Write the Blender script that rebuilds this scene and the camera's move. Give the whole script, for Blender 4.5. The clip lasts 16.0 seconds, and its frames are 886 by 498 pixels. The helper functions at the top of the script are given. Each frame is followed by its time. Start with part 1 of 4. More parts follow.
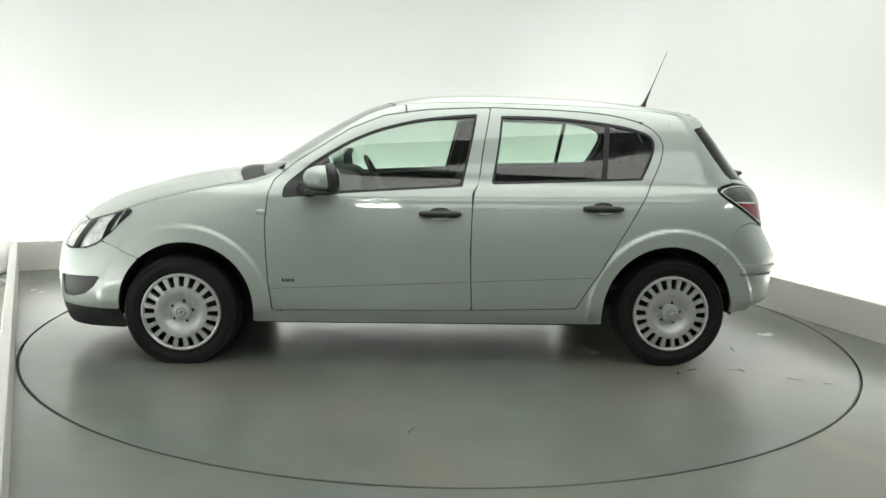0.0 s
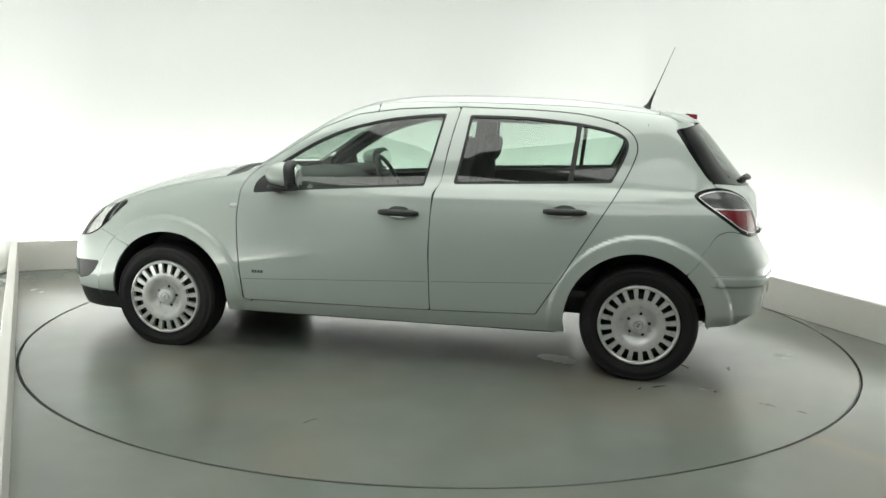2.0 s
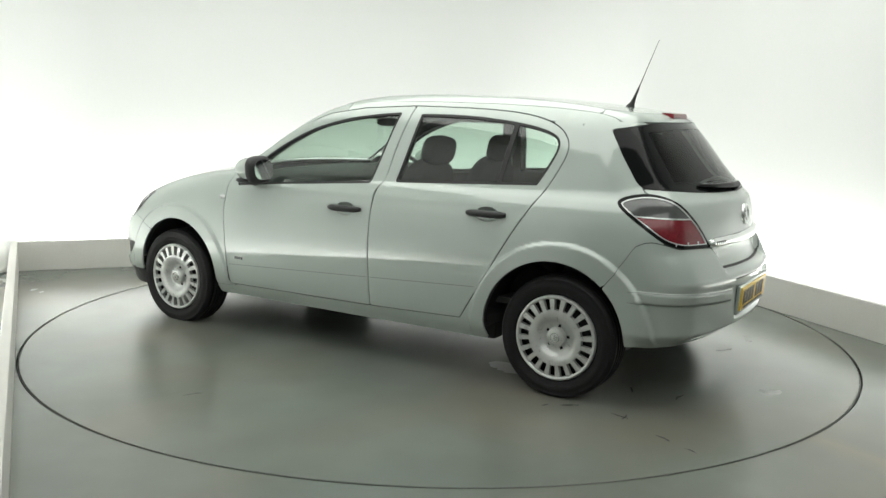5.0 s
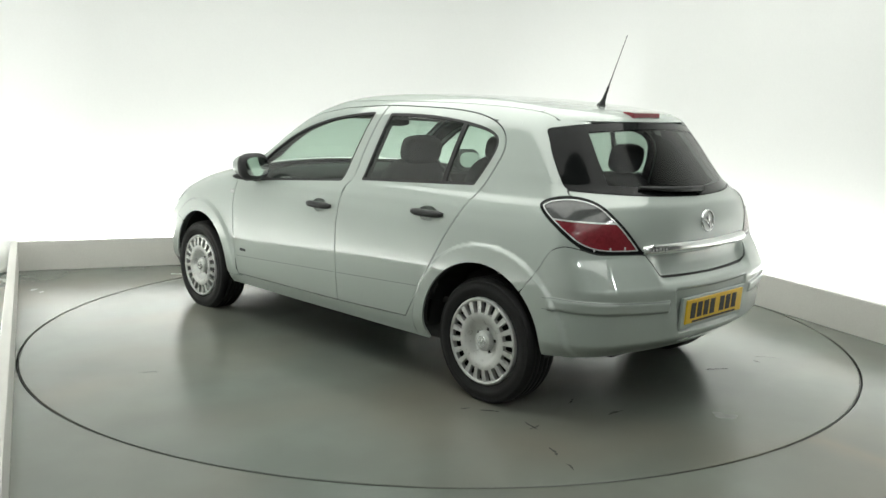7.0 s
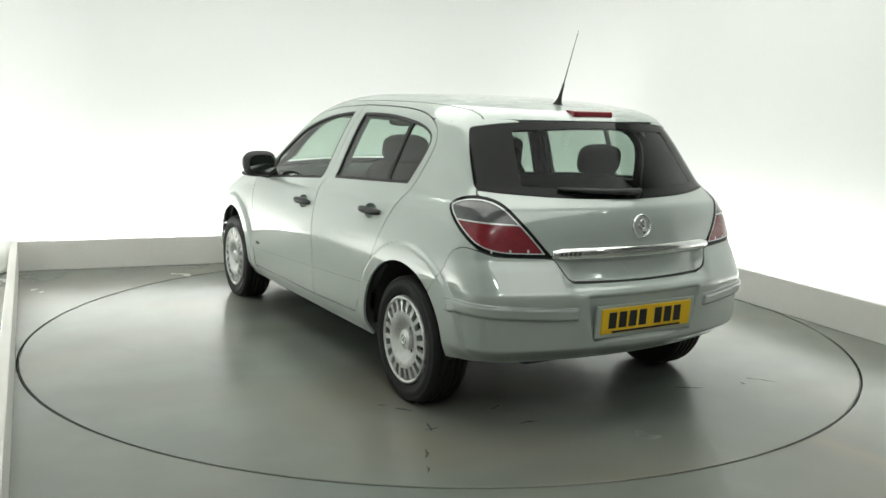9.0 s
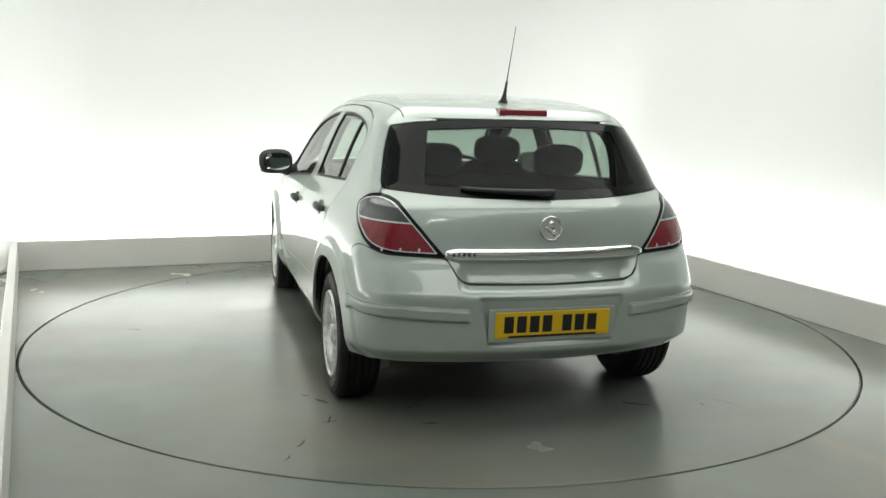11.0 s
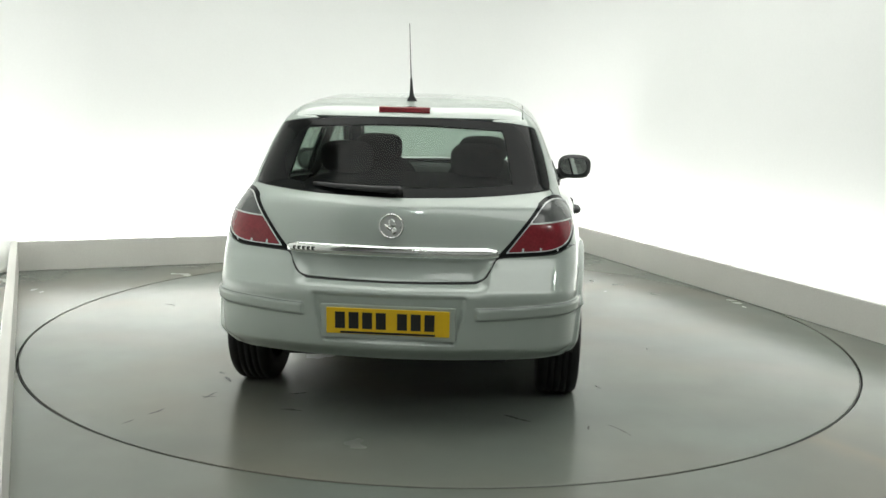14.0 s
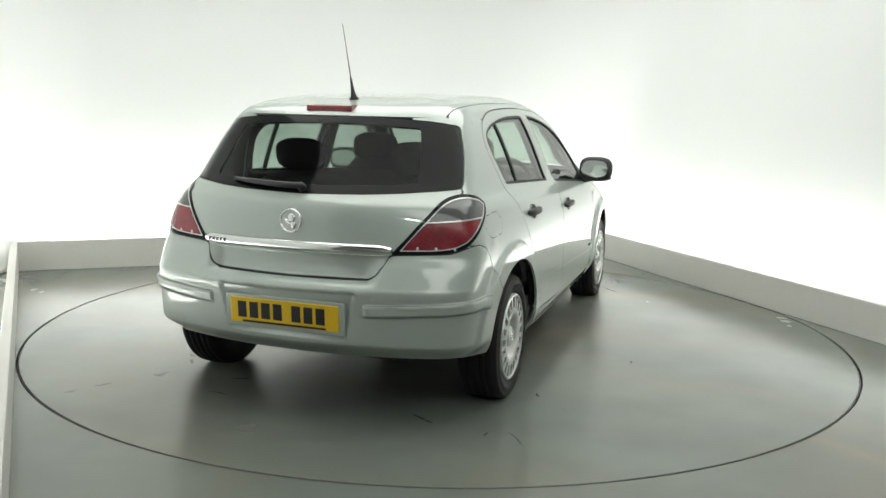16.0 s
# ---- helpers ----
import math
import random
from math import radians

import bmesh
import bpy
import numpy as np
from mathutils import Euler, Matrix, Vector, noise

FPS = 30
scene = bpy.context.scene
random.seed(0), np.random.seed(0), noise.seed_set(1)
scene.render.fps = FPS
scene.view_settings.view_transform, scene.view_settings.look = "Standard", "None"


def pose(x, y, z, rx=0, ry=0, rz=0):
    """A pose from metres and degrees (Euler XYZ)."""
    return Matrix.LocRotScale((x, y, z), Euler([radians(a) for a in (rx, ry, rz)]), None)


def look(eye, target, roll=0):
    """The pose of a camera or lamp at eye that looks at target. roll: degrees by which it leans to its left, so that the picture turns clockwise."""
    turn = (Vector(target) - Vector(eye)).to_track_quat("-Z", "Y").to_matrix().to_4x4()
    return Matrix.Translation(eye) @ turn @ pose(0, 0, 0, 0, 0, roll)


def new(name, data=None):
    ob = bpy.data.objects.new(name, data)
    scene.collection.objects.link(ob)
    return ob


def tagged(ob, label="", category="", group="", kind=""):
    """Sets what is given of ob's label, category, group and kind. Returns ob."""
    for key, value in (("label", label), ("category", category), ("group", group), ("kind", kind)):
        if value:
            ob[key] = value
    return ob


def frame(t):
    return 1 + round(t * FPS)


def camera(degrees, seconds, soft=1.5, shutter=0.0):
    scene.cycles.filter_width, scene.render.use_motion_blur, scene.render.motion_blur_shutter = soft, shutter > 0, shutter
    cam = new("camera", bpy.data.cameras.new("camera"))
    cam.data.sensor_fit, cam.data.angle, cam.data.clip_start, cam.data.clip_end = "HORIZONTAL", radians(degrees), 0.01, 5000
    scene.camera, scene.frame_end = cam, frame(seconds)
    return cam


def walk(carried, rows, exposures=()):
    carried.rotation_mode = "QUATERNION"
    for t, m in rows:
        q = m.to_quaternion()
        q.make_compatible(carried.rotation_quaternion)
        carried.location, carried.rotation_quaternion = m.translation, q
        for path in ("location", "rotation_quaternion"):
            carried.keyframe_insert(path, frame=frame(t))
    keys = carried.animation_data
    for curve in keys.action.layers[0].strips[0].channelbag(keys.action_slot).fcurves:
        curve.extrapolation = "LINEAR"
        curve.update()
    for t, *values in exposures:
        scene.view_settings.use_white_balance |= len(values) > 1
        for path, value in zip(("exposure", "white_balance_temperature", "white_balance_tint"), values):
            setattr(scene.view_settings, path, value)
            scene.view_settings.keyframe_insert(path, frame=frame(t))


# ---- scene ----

# ---- camera: fixed on its stand before the open side of the bay ----
CAM = look((0.0, -5.445, 1.3615), (0.0042, -0.0, 0.4915), 1.379)
cam = camera(54.05, 16.0, soft=1.5)
walk(cam, [(0.0, CAM), (16.0, CAM)], exposures=[(0.0, 0.0, 6500, 10), (16.0, 0.0, 6500, 10)])

# ---- plan: a square bay, turned against the camera, round a turntable with its axis at the origin ----
AXIS = (1.2037, -0.0661)            # the turntable's axis in the car's space
TABLE_R = 2.444
U = Vector((0.930, 0.367, 0))       # along the back wall
V = Vector((-0.367, 0.930, 0))      # from the open side to the back wall
LEFT, RIGHT, BACK, FRONT = -2.50, 2.45, 2.57, -2.75
KERB_H, KERB_D, WALL_GAP, CEIL = 0.24, 0.05, 0.34, 3.3


def bay(u, v, z=0.0):
    p = U * u + V * v
    return Vector((p.x, p.y, z))


# ---- light ----
world = bpy.data.worlds.new("studio")
world.use_nodes = True
world.node_tree.nodes["Background"].inputs[0].default_value = (0.9, 1.0, 0.93, 1)
world.node_tree.nodes["Background"].inputs[1].default_value = 0.15
scene.world = world
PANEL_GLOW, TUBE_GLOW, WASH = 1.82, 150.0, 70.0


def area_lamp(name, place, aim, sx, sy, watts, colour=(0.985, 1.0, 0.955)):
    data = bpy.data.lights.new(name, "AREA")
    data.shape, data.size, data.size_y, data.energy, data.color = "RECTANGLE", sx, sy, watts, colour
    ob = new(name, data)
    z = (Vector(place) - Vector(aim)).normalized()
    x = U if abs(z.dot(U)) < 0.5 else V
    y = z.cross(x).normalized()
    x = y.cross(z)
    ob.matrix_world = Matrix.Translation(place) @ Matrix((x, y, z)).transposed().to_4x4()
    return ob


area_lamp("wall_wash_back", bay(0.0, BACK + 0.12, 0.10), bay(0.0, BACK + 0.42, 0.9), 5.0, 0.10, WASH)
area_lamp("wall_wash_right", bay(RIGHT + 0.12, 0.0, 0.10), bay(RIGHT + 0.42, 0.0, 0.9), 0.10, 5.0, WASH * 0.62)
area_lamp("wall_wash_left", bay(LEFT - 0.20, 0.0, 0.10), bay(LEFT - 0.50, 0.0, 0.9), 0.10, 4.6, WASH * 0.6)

# ---- materials ----
def material(name, colour, rough=0.5, metal=0.0, coat=0.0, spots=0.0, scale=20.0, fine=220.0, bump=0.0, rough_var=0.0, spec=0.5, tint=None, emit=0.0):
    """A principled surface whose colour and gloss wander at two scales."""
    m = bpy.data.materials.new(name)
    m.use_nodes = True
    t = m.node_tree
    b = t.nodes["Principled BSDF"]
    b.inputs["Roughness"].default_value, b.inputs["Metallic"].default_value = rough, metal
    b.inputs["Coat Weight"].default_value, b.inputs["Coat Roughness"].default_value = coat, 0.015
    b.inputs["Specular IOR Level"].default_value = spec
    c = (*colour, 1)
    b.inputs["Base Color"].default_value = c
    if emit:
        b.inputs["Emission Color"].default_value, b.inputs["Emission Strength"].default_value = c, emit
    if spots or bump or rough_var:
        at = t.nodes.new("ShaderNodeTexCoord")
        big, small = t.nodes.new("ShaderNodeTexNoise"), t.nodes.new("ShaderNodeTexNoise")
        for n, s, d in ((big, scale, 4.0), (small, fine, 3.0)):
            n.inputs["Scale"].default_value, n.inputs["Detail"].default_value = s, d
            t.links.new(at.outputs["Object"], n.inputs["Vector"])
        add = t.nodes.new("ShaderNodeMath")
        add.operation, add.inputs[1].default_value = "MULTIPLY_ADD", 0.5
        t.links.new(small.outputs["Fac"], add.inputs[0])
        half = t.nodes.new("ShaderNodeMath")
        half.operation, half.inputs[1].default_value = "MULTIPLY", 0.5
        t.links.new(big.outputs["Fac"], half.inputs[0])
        t.links.new(half.outputs[0], add.inputs[2])
        if spots:
            ramp = t.nodes.new("ShaderNodeValToRGB")
            ramp.color_ramp.elements[0].position, ramp.color_ramp.elements[1].position = 0.3, 0.7
            ramp.color_ramp.elements[0].color = (*[v * (1 - spots) for v in colour], 1)
            ramp.color_ramp.elements[1].color = (*[min(1, v * (1 + spots)) for v in (tint or colour)], 1)
            t.links.new(add.outputs[0], ramp.inputs["Fac"])
            t.links.new(ramp.outputs["Color"], b.inputs["Base Color"])
        if rough_var:
            mr = t.nodes.new("ShaderNodeMapRange")
            mr.inputs["From Min"].default_value, mr.inputs["From Max"].default_value = 0.3, 0.7
            mr.inputs["To Min"].default_value, mr.inputs["To Max"].default_value = rough - rough_var, rough + rough_var
            t.links.new(add.outputs[0], mr.inputs["Value"])
            t.links.new(mr.outputs[0], b.inputs["Roughness"])
        if bump:
            bm = t.nodes.new("ShaderNodeBump")
            bm.inputs["Strength"].default_value, bm.inputs["Distance"].default_value = bump, 0.002
            t.links.new(small.outputs["Fac"], bm.inputs["Height"])
            t.links.new(bm.outputs[0], b.inputs["Normal"])
    return m


def glass_material(name, colour, gloss=0.02, base=0.06):
    """A thin pane: light passes straight on, tinted, and the surface mirrors."""
    m = bpy.data.materials.new(name)
    m.use_nodes = True
    t = m.node_tree
    t.nodes.remove(t.nodes["Principled BSDF"])
    clear, mirror, mix = t.nodes.new("ShaderNodeBsdfTransparent"), t.nodes.new("ShaderNodeBsdfGlossy"), t.nodes.new("ShaderNodeMixShader")
    facing, power, fr = t.nodes.new("ShaderNodeLayerWeight"), t.nodes.new("ShaderNodeMath"), t.nodes.new("ShaderNodeMath")
    facing.inputs["Blend"].default_value = 0.5
    power.operation, power.inputs[1].default_value = "POWER", 4.5
    fr.operation, fr.inputs[1].default_value, fr.inputs[2].default_value = "MULTIPLY_ADD", 0.9, base
    clear.inputs["Color"].default_value = (*colour, 1)
    mirror.inputs["Roughness"].default_value = gloss
    t.links.new(facing.outputs["Facing"], power.inputs[0])
    t.links.new(power.outputs[0], fr.inputs[0])
    t.links.new(fr.outputs[0], mix.inputs[0])
    t.links.new(clear.outputs[0], mix.inputs[1])
    t.links.new(mirror.outputs[0], mix.inputs[2])
    t.links.new(mix.outputs[0], t.nodes["Material Output"].inputs["Surface"])
    return m


STAIN, GRIME = (0.225, 0.180, 0.132), (0.105, 0.115, 0.100)


def floor_material(name, marks, band=None):
    """Grey-green floor paint, scuffed: worn patches, fine grain, brown dried stains and grime, each mark dulling the gloss."""
    m = material(name, (0.158, 0.180, 0.160), 0.22, spots=0.09, scale=1.2, fine=3.0, rough_var=0.06, spec=0.44)
    t = m.node_tree
    b = t.nodes["Principled BSDF"]
    at = t.nodes.new("ShaderNodeTexCoord")
    base = b.inputs["Base Color"].links[0].from_socket
    gloss = b.inputs["Roughness"].links[0].from_socket
    for k, (scale, lo, hi, colour, most, stretch, dull) in enumerate(marks):
        mp, n, mr, mx = t.nodes.new("ShaderNodeMapping"), t.nodes.new("ShaderNodeTexNoise"), t.nodes.new("ShaderNodeMapRange"), t.nodes.new("ShaderNodeMix")
        mp.inputs["Location"].default_value, mp.inputs["Scale"].default_value = (3.1 * k, 1.7 * k, 0.5 * k), stretch
        mp.inputs["Rotation"].default_value = (0, 0, 0.9 * k)
        n.inputs["Scale"].default_value, n.inputs["Detail"].default_value, n.inputs["Roughness"].default_value = scale, 2.0, 0.45
        mr.inputs["From Min"].default_value, mr.inputs["From Max"].default_value, mr.inputs["To Max"].default_value = lo, hi, most
        mr.interpolation_type = "SMOOTHSTEP"
        mx.data_type = "RGBA"
        mx.inputs["B"].default_value = (*colour, 1)
        add = t.nodes.new("ShaderNodeMath")
        add.operation, add.inputs[1].default_value = "MULTIPLY_ADD", dull
        t.links.new(at.outputs["Object"], mp.inputs[0])
        t.links.new(mp.outputs[0], n.inputs["Vector"])
        t.links.new(n.outputs["Fac"], mr.inputs["Value"])
        t.links.new(mr.outputs[0], mx.inputs["Factor"])
        t.links.new(mr.outputs[0], add.inputs[0])
        t.links.new(gloss, add.inputs[2])
        t.links.new(base, mx.inputs["A"])
        base, gloss = mx.outputs["Result"], add.outputs[0]
    if band:
        # a brown track that wheels have left across the floor
        (px, py), angle, width = band
        mp, sep, far, wob, mr, mx = [t.nodes.new(k) for k in ("ShaderNodeMapping", "ShaderNodeSeparateXYZ", "ShaderNodeMath", "ShaderNodeTexNoise", "ShaderNodeMapRange", "ShaderNodeMix")]
        mp.vector_type = "TEXTURE"
        mp.inputs["Location"].default_value, mp.inputs["Rotation"].default_value = (px, py, 0), (0, 0, radians(angle))
        wob.inputs["Scale"].default_value, wob.inputs["Detail"].default_value = 2.0, 3.0
        mul = t.nodes.new("ShaderNodeMath")
        mul.operation, mul.inputs[1].default_value = "MULTIPLY_ADD", 0.30
        far.operation = "ABSOLUTE"
        mr.inputs["From Min"].default_value, mr.inputs["From Max"].default_value = width * 1.5 + 0.15, -0.15
        mr.inputs["To Max"].default_value, mr.interpolation_type = 1.5, "SMOOTHSTEP"
        mx.data_type, mx.inputs["B"].default_value = "RGBA", (*STAIN, 1)
        t.links.new(at.outputs["Object"], mp.inputs[0])
        t.links.new(at.outputs["Object"], wob.inputs["Vector"])
        t.links.new(mp.outputs[0], sep.inputs[0])
        t.links.new(sep.outputs["Y"], far.inputs[0])
        t.links.new(wob.outputs["Fac"], mul.inputs[0])
        t.links.new(far.outputs[0], mul.inputs[2])
        t.links.new(mul.outputs[0], mr.inputs["Value"])
        t.links.new(mr.outputs[0], mx.inputs["Factor"])
        t.links.new(base, mx.inputs["A"])
        base = mx.outputs["Result"]
    t.links.new(base, b.inputs["Base Color"])
    t.links.new(gloss, b.inputs["Roughness"])
    return m


M_FLOOR = floor_material("floor_paint", [(0.8, 0.30, 1.25, STAIN, 1.4, (1, 0.6, 1), 0.03), (1.4, 0.30, 1.25, GRIME, 1.0, (1, 0.7, 1), 0.02)], band=((1.70, -1.95), -55, 0.09))
M_TABLE = floor_material("turntable_paint", [(0.9, 0.32, 1.25, STAIN, 1.5, (1, 0.7, 1), 0.03), (1.7, 0.30, 1.25, GRIME, 1.0, (1, 0.6, 1), 0.02)])
M_WALL = material("white_wall_paint", (0.76, 0.77, 0.76), 0.6, spots=0.02, scale=0.8, fine=60, bump=0.02)
M_HALL = material("light_grey_hall_paint", (0.70, 0.705, 0.70), 0.7, spots=0.06, scale=1.0, fine=60, bump=0.02)
M_CEIL = material("grey_ceiling_paint", (0.36, 0.365, 0.36), 0.7, spots=0.06, scale=1.0, fine=60, bump=0.02)
M_KERB = material("white_board_paint", (0.62, 0.61, 0.575), 0.45, spots=0.05, scale=3, fine=80, bump=0.03)
M_DARKGAP = material("dark_gap", (0.012, 0.013, 0.012), 0.8)
M_RIM = material("turntable_steel_edge", (0.05, 0.055, 0.05), 0.4, metal=0.6)
M_PAINT = material("silver_green_metallic_paint", (0.395, 0.448, 0.413), 0.48, metal=0.18, coat=1.0, spots=0.03, scale=900.0, fine=2500.0)
M_PAINT.node_tree.nodes["Principled BSDF"].inputs["Coat IOR"].default_value = 1.75
M_GLASS = glass_material("green_tinted_glass", (0.68, 0.79, 0.72), base=0.09)
M_REARGLASS = glass_material("rear_window_glass", (0.40, 0.455, 0.42), base=0.015)
M_BAND = material("black_glass_border", (0.007, 0.008, 0.008), 0.06, spec=0.16)
# rubber parts, and the backing that paints shade into panel gaps
M_RUBBER_GAP = material("black_rubber_and_gap_shade", (0.014, 0.015, 0.015), 0.55, bump=0.1, fine=300)
M_PLASTIC = material("black_grained_plastic", (0.022, 0.023, 0.023), 0.48, bump=0.15, fine=500, spots=0.1)
M_TRIM = material("dark_grey_cabin_trim", (0.035, 0.036, 0.036), 0.7, bump=0.2, fine=350, spots=0.15)
M_CLOTH = material("dark_grey_seat_cloth", (0.024, 0.025, 0.026), 0.9, bump=0.15, fine=300, spots=0.2, scale=60)
M_HEAD = material("grey_headliner_cloth", (0.10, 0.10, 0.098), 0.9, bump=0.2, fine=400, spots=0.1)
M_TYRE = material("black_tyre_rubber", (0.0085, 0.0085, 0.009), 0.6, spec=0.3, bump=0.25, fine=260, spots=0.25, scale=14, rough_var=0.08)
M_CAP = material("silver_wheel_trim_paint", (0.55, 0.565, 0.55), 0.30, metal=0.45, spots=0.05, scale=30, fine=300, rough_var=0.05)
M_STEEL = material("black_steel_wheel", (0.008, 0.008, 0.009), 0.6)
M_CHROME = material("bright_chrome", (0.82, 0.84, 0.83), 0.10, metal=1.0, rough_var=0.03, scale=30)
M_LINE = material("light_lamp_bezel", (0.72, 0.74, 0.73), 0.2, metal=0.3)
M_RED = material("red_lamp_lens", (0.20, 0.014, 0.022), 0.25, coat=0.4, spots=0.3, scale=9, fine=90)
M_SMOKE = material("smoked_clear_lamp_lens", (0.075, 0.08, 0.078), 0.16, coat=0.6, spots=0.15, scale=10, fine=60)
M_HEADLENS = material("clear_headlamp_lens", (0.62, 0.64, 0.63), 0.08, metal=0.4, coat=1.0, spots=0.5, scale=7, fine=40)
M_YELLOW = material("yellow_plate", (0.78, 0.50, 0.015), 0.35, spots=0.04, scale=12)
M_BLACKINK = material("black_plate_bar", (0.012, 0.012, 0.012), 0.5)
M_WHITE = material("white_plastic", (0.8, 0.81, 0.8), 0.4)
M_MIRROR = material("mirror_glass", (0.80, 0.84, 0.82), 0.02, metal=1.0)
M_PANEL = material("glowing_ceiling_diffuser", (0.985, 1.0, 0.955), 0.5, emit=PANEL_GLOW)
M_TUBE = material("glowing_tube", (0.95, 1.0, 0.96), 0.5, emit=TUBE_GLOW)
M_SHADE_LINE = material("grey_shade_line", (0.22, 0.245, 0.23), 0.5)
M_SCUFF = material("dark_scuff", (0.075, 0.079, 0.070), 0.24, spots=0.4, scale=40, fine=200, spec=0.40)
M_BODYMETAL = material("white_lamp_housing", (0.75, 0.76, 0.75), 0.4)

# ---- mesh helpers ----
def part(name, bm, mat, parent=None, label="", smooth=False, mats=()):
    data = bpy.data.meshes.new(name)
    bm.normal_update()
    bm.to_mesh(data)
    bm.free()
    for m in (mat, *mats):
        data.materials.append(m)
    if smooth:
        data.shade_smooth()
    ob = new(name, data)
    ob.parent = parent
    return tagged(ob, label)


def box(bm, lo, hi, m=None, bevel=0.0):
    lo, hi = Vector(lo), Vector(hi)
    out = bmesh.ops.create_cube(bm, size=1, matrix=(m or Matrix()) @ Matrix.Translation((lo + hi) / 2) @ Matrix.Diagonal((*(hi - lo), 1)))
    if bevel:
        es = list({e for v in out["verts"] for e in v.link_edges})
        bmesh.ops.bevel(bm, geom=es, offset=bevel, segments=2, affect="EDGES", profile=0.6)
    return out


def lathe(bm, rows, n, m=None, close=False):
    """Turns (r, h) rows about the local z axis."""
    m = m or Matrix()
    rings = []
    for r, h in rows:
        rings.append([bm.verts.new(m @ Vector((r * math.cos(2 * math.pi * i / n), r * math.sin(2 * math.pi * i / n), h))) for i in range(n)])
    for a, b in zip(rings, rings[1:]):
        for i in range(n):
            bm.faces.new((a[i], a[(i + 1) % n], b[(i + 1) % n], b[i]))
    if close:
        bm.faces.new(rings[-1])
        bm.faces.new(rings[0][::-1])
    return rings


def tube(bm, points, radius, n=8):
    """A round bar along points; radius may be one number or one a point."""
    points = [Vector(p) for p in points]
    rad = radius if isinstance(radius, (list, tuple)) else [radius] * len(points)
    rings = []
    for i, p in enumerate(points):
        d = (points[min(i + 1, len(points) - 1)] - points[max(i - 1, 0)]).normalized()
        a = d.orthogonal().normalized() if i == 0 else (rings_a - d * rings_a.dot(d)).normalized()
        rings_a = a
        b = d.cross(a)
        rings.append([bm.verts.new(p + (a * math.cos(2 * math.pi * k / n) + b * math.sin(2 * math.pi * k / n)) * rad[i]) for k in range(n)])
    for r, s in zip(rings, rings[1:]):
        for k in range(n):
            bm.faces.new((r[k], r[(k + 1) % n], s[(k + 1) % n], s[k]))
    bm.faces.new(rings[0][::-1])
    bm.faces.new(rings[-1])


def ellipsoid(bm, centre, size, power=2.0, n=20, m=None):
    """A rounded block: power 2 is an ellipsoid, more is boxier."""
    out = bmesh.ops.create_uvsphere(bm, u_segments=n, v_segments=n // 2 + 2, radius=1)
    for v in out["verts"]:
        c = Vector([math.copysign(abs(k) ** (2.0 / power), k) for k in v.co])
        c = Vector((c.x * size[0], c.y * size[1], c.z * size[2]))
        v.co = Vector(centre) + ((m @ c) if m else c)
    return out


# ---- room ----
FAR = 7.5
bm = bmesh.new()
ring_n = 256
inner = [bm.verts.new(((TABLE_R + 0.014) * math.cos(2 * math.pi * i / ring_n), (TABLE_R + 0.014) * math.sin(2 * math.pi * i / ring_n), 0)) for i in range(ring_n)]
lip = [bm.verts.new((v.co.x, v.co.y, -0.04)) for v in inner]
outer = []
for i in range(ring_n):
    c, s = math.cos(2 * math.pi * i / ring_n), math.sin(2 * math.pi * i / ring_n)
    k = FAR / max(abs(c), abs(s))
    outer.append(bm.verts.new((c * k, s * k, 0)))
for i in range(ring_n):
    j = (i + 1) % ring_n
    bm.faces.new((inner[i], outer[i], outer[j], inner[j]))
    bm.faces.new((lip[i], inner[i], inner[j], lip[j]))
tagged(part("floor", bm, M_FLOOR), "glossy grey-green painted floor with scuffs", "floor", kind="structure")
bm = bmesh.new()
lathe(bm, [(0.001, -0.04), (TABLE_R + 0.05, -0.04)], 64)
tagged(part("floor_pit", bm, M_DARKGAP), "dark gap below the turntable edge", "floor", kind="structure")


def slab(name, a, b, z0, z1, thick, mat, label, category):
    """An upright slab from a to b, its face on the line, its thickness to the right of it."""
    a, b = Vector(a), Vector(b)
    d = (b - a).normalized()
    n = Vector((d.y, -d.x, 0))
    bm = bmesh.new()
    box(bm, (0, -thick, z0), ((b - a).length, 0, z1), Matrix((d, -n, Vector((0, 0, 1)))).transposed().to_4x4())
    ob = part(name, bm, mat)
    ob.matrix_world = Matrix.Translation((a.x, a.y, 0))
    return tagged(ob, label, category, kind="structure")


def kerb(name, a, b, label):
    """A low boxed board with a rounded top edge."""
    a, b = Vector(a), Vector(b)
    d = (b - a).normalized()
    n = Vector((d.y, -d.x, 0))
    bm = bmesh.new()
    box(bm, (0, -KERB_D, 0), ((b - a).length, 0, KERB_H), Matrix((d, -n, Vector((0, 0, 1)))).transposed().to_4x4(), bevel=0.006)
    ob = part(name, bm, M_KERB)
    ob.matrix_world = Matrix.Translation((a.x, a.y, 0))
    return tagged(ob, label, "kerb board", kind="structure")


# seen from the bay's middle the faces run clockwise, so each slab's thickness lies outside
L0, LD = Vector((-3.40, 1.415, 0)), Vector((0.430, -0.903, 0))     # the left side is not quite square to the back
LN = Vector((-0.903, -0.430, 0))
kerb("kerb_left", L0 - LD * KERB_D, L0 + LD * 5.2, "low white painted board along the floor")
kerb("kerb_back", bay(RIGHT, BACK), bay(LEFT - 0.19, BACK), "low white painted board along the floor")
kerb("kerb_right", bay(RIGHT, FRONT), bay(RIGHT, BACK + KERB_D), "low white painted board along the floor")
W = WALL_GAP


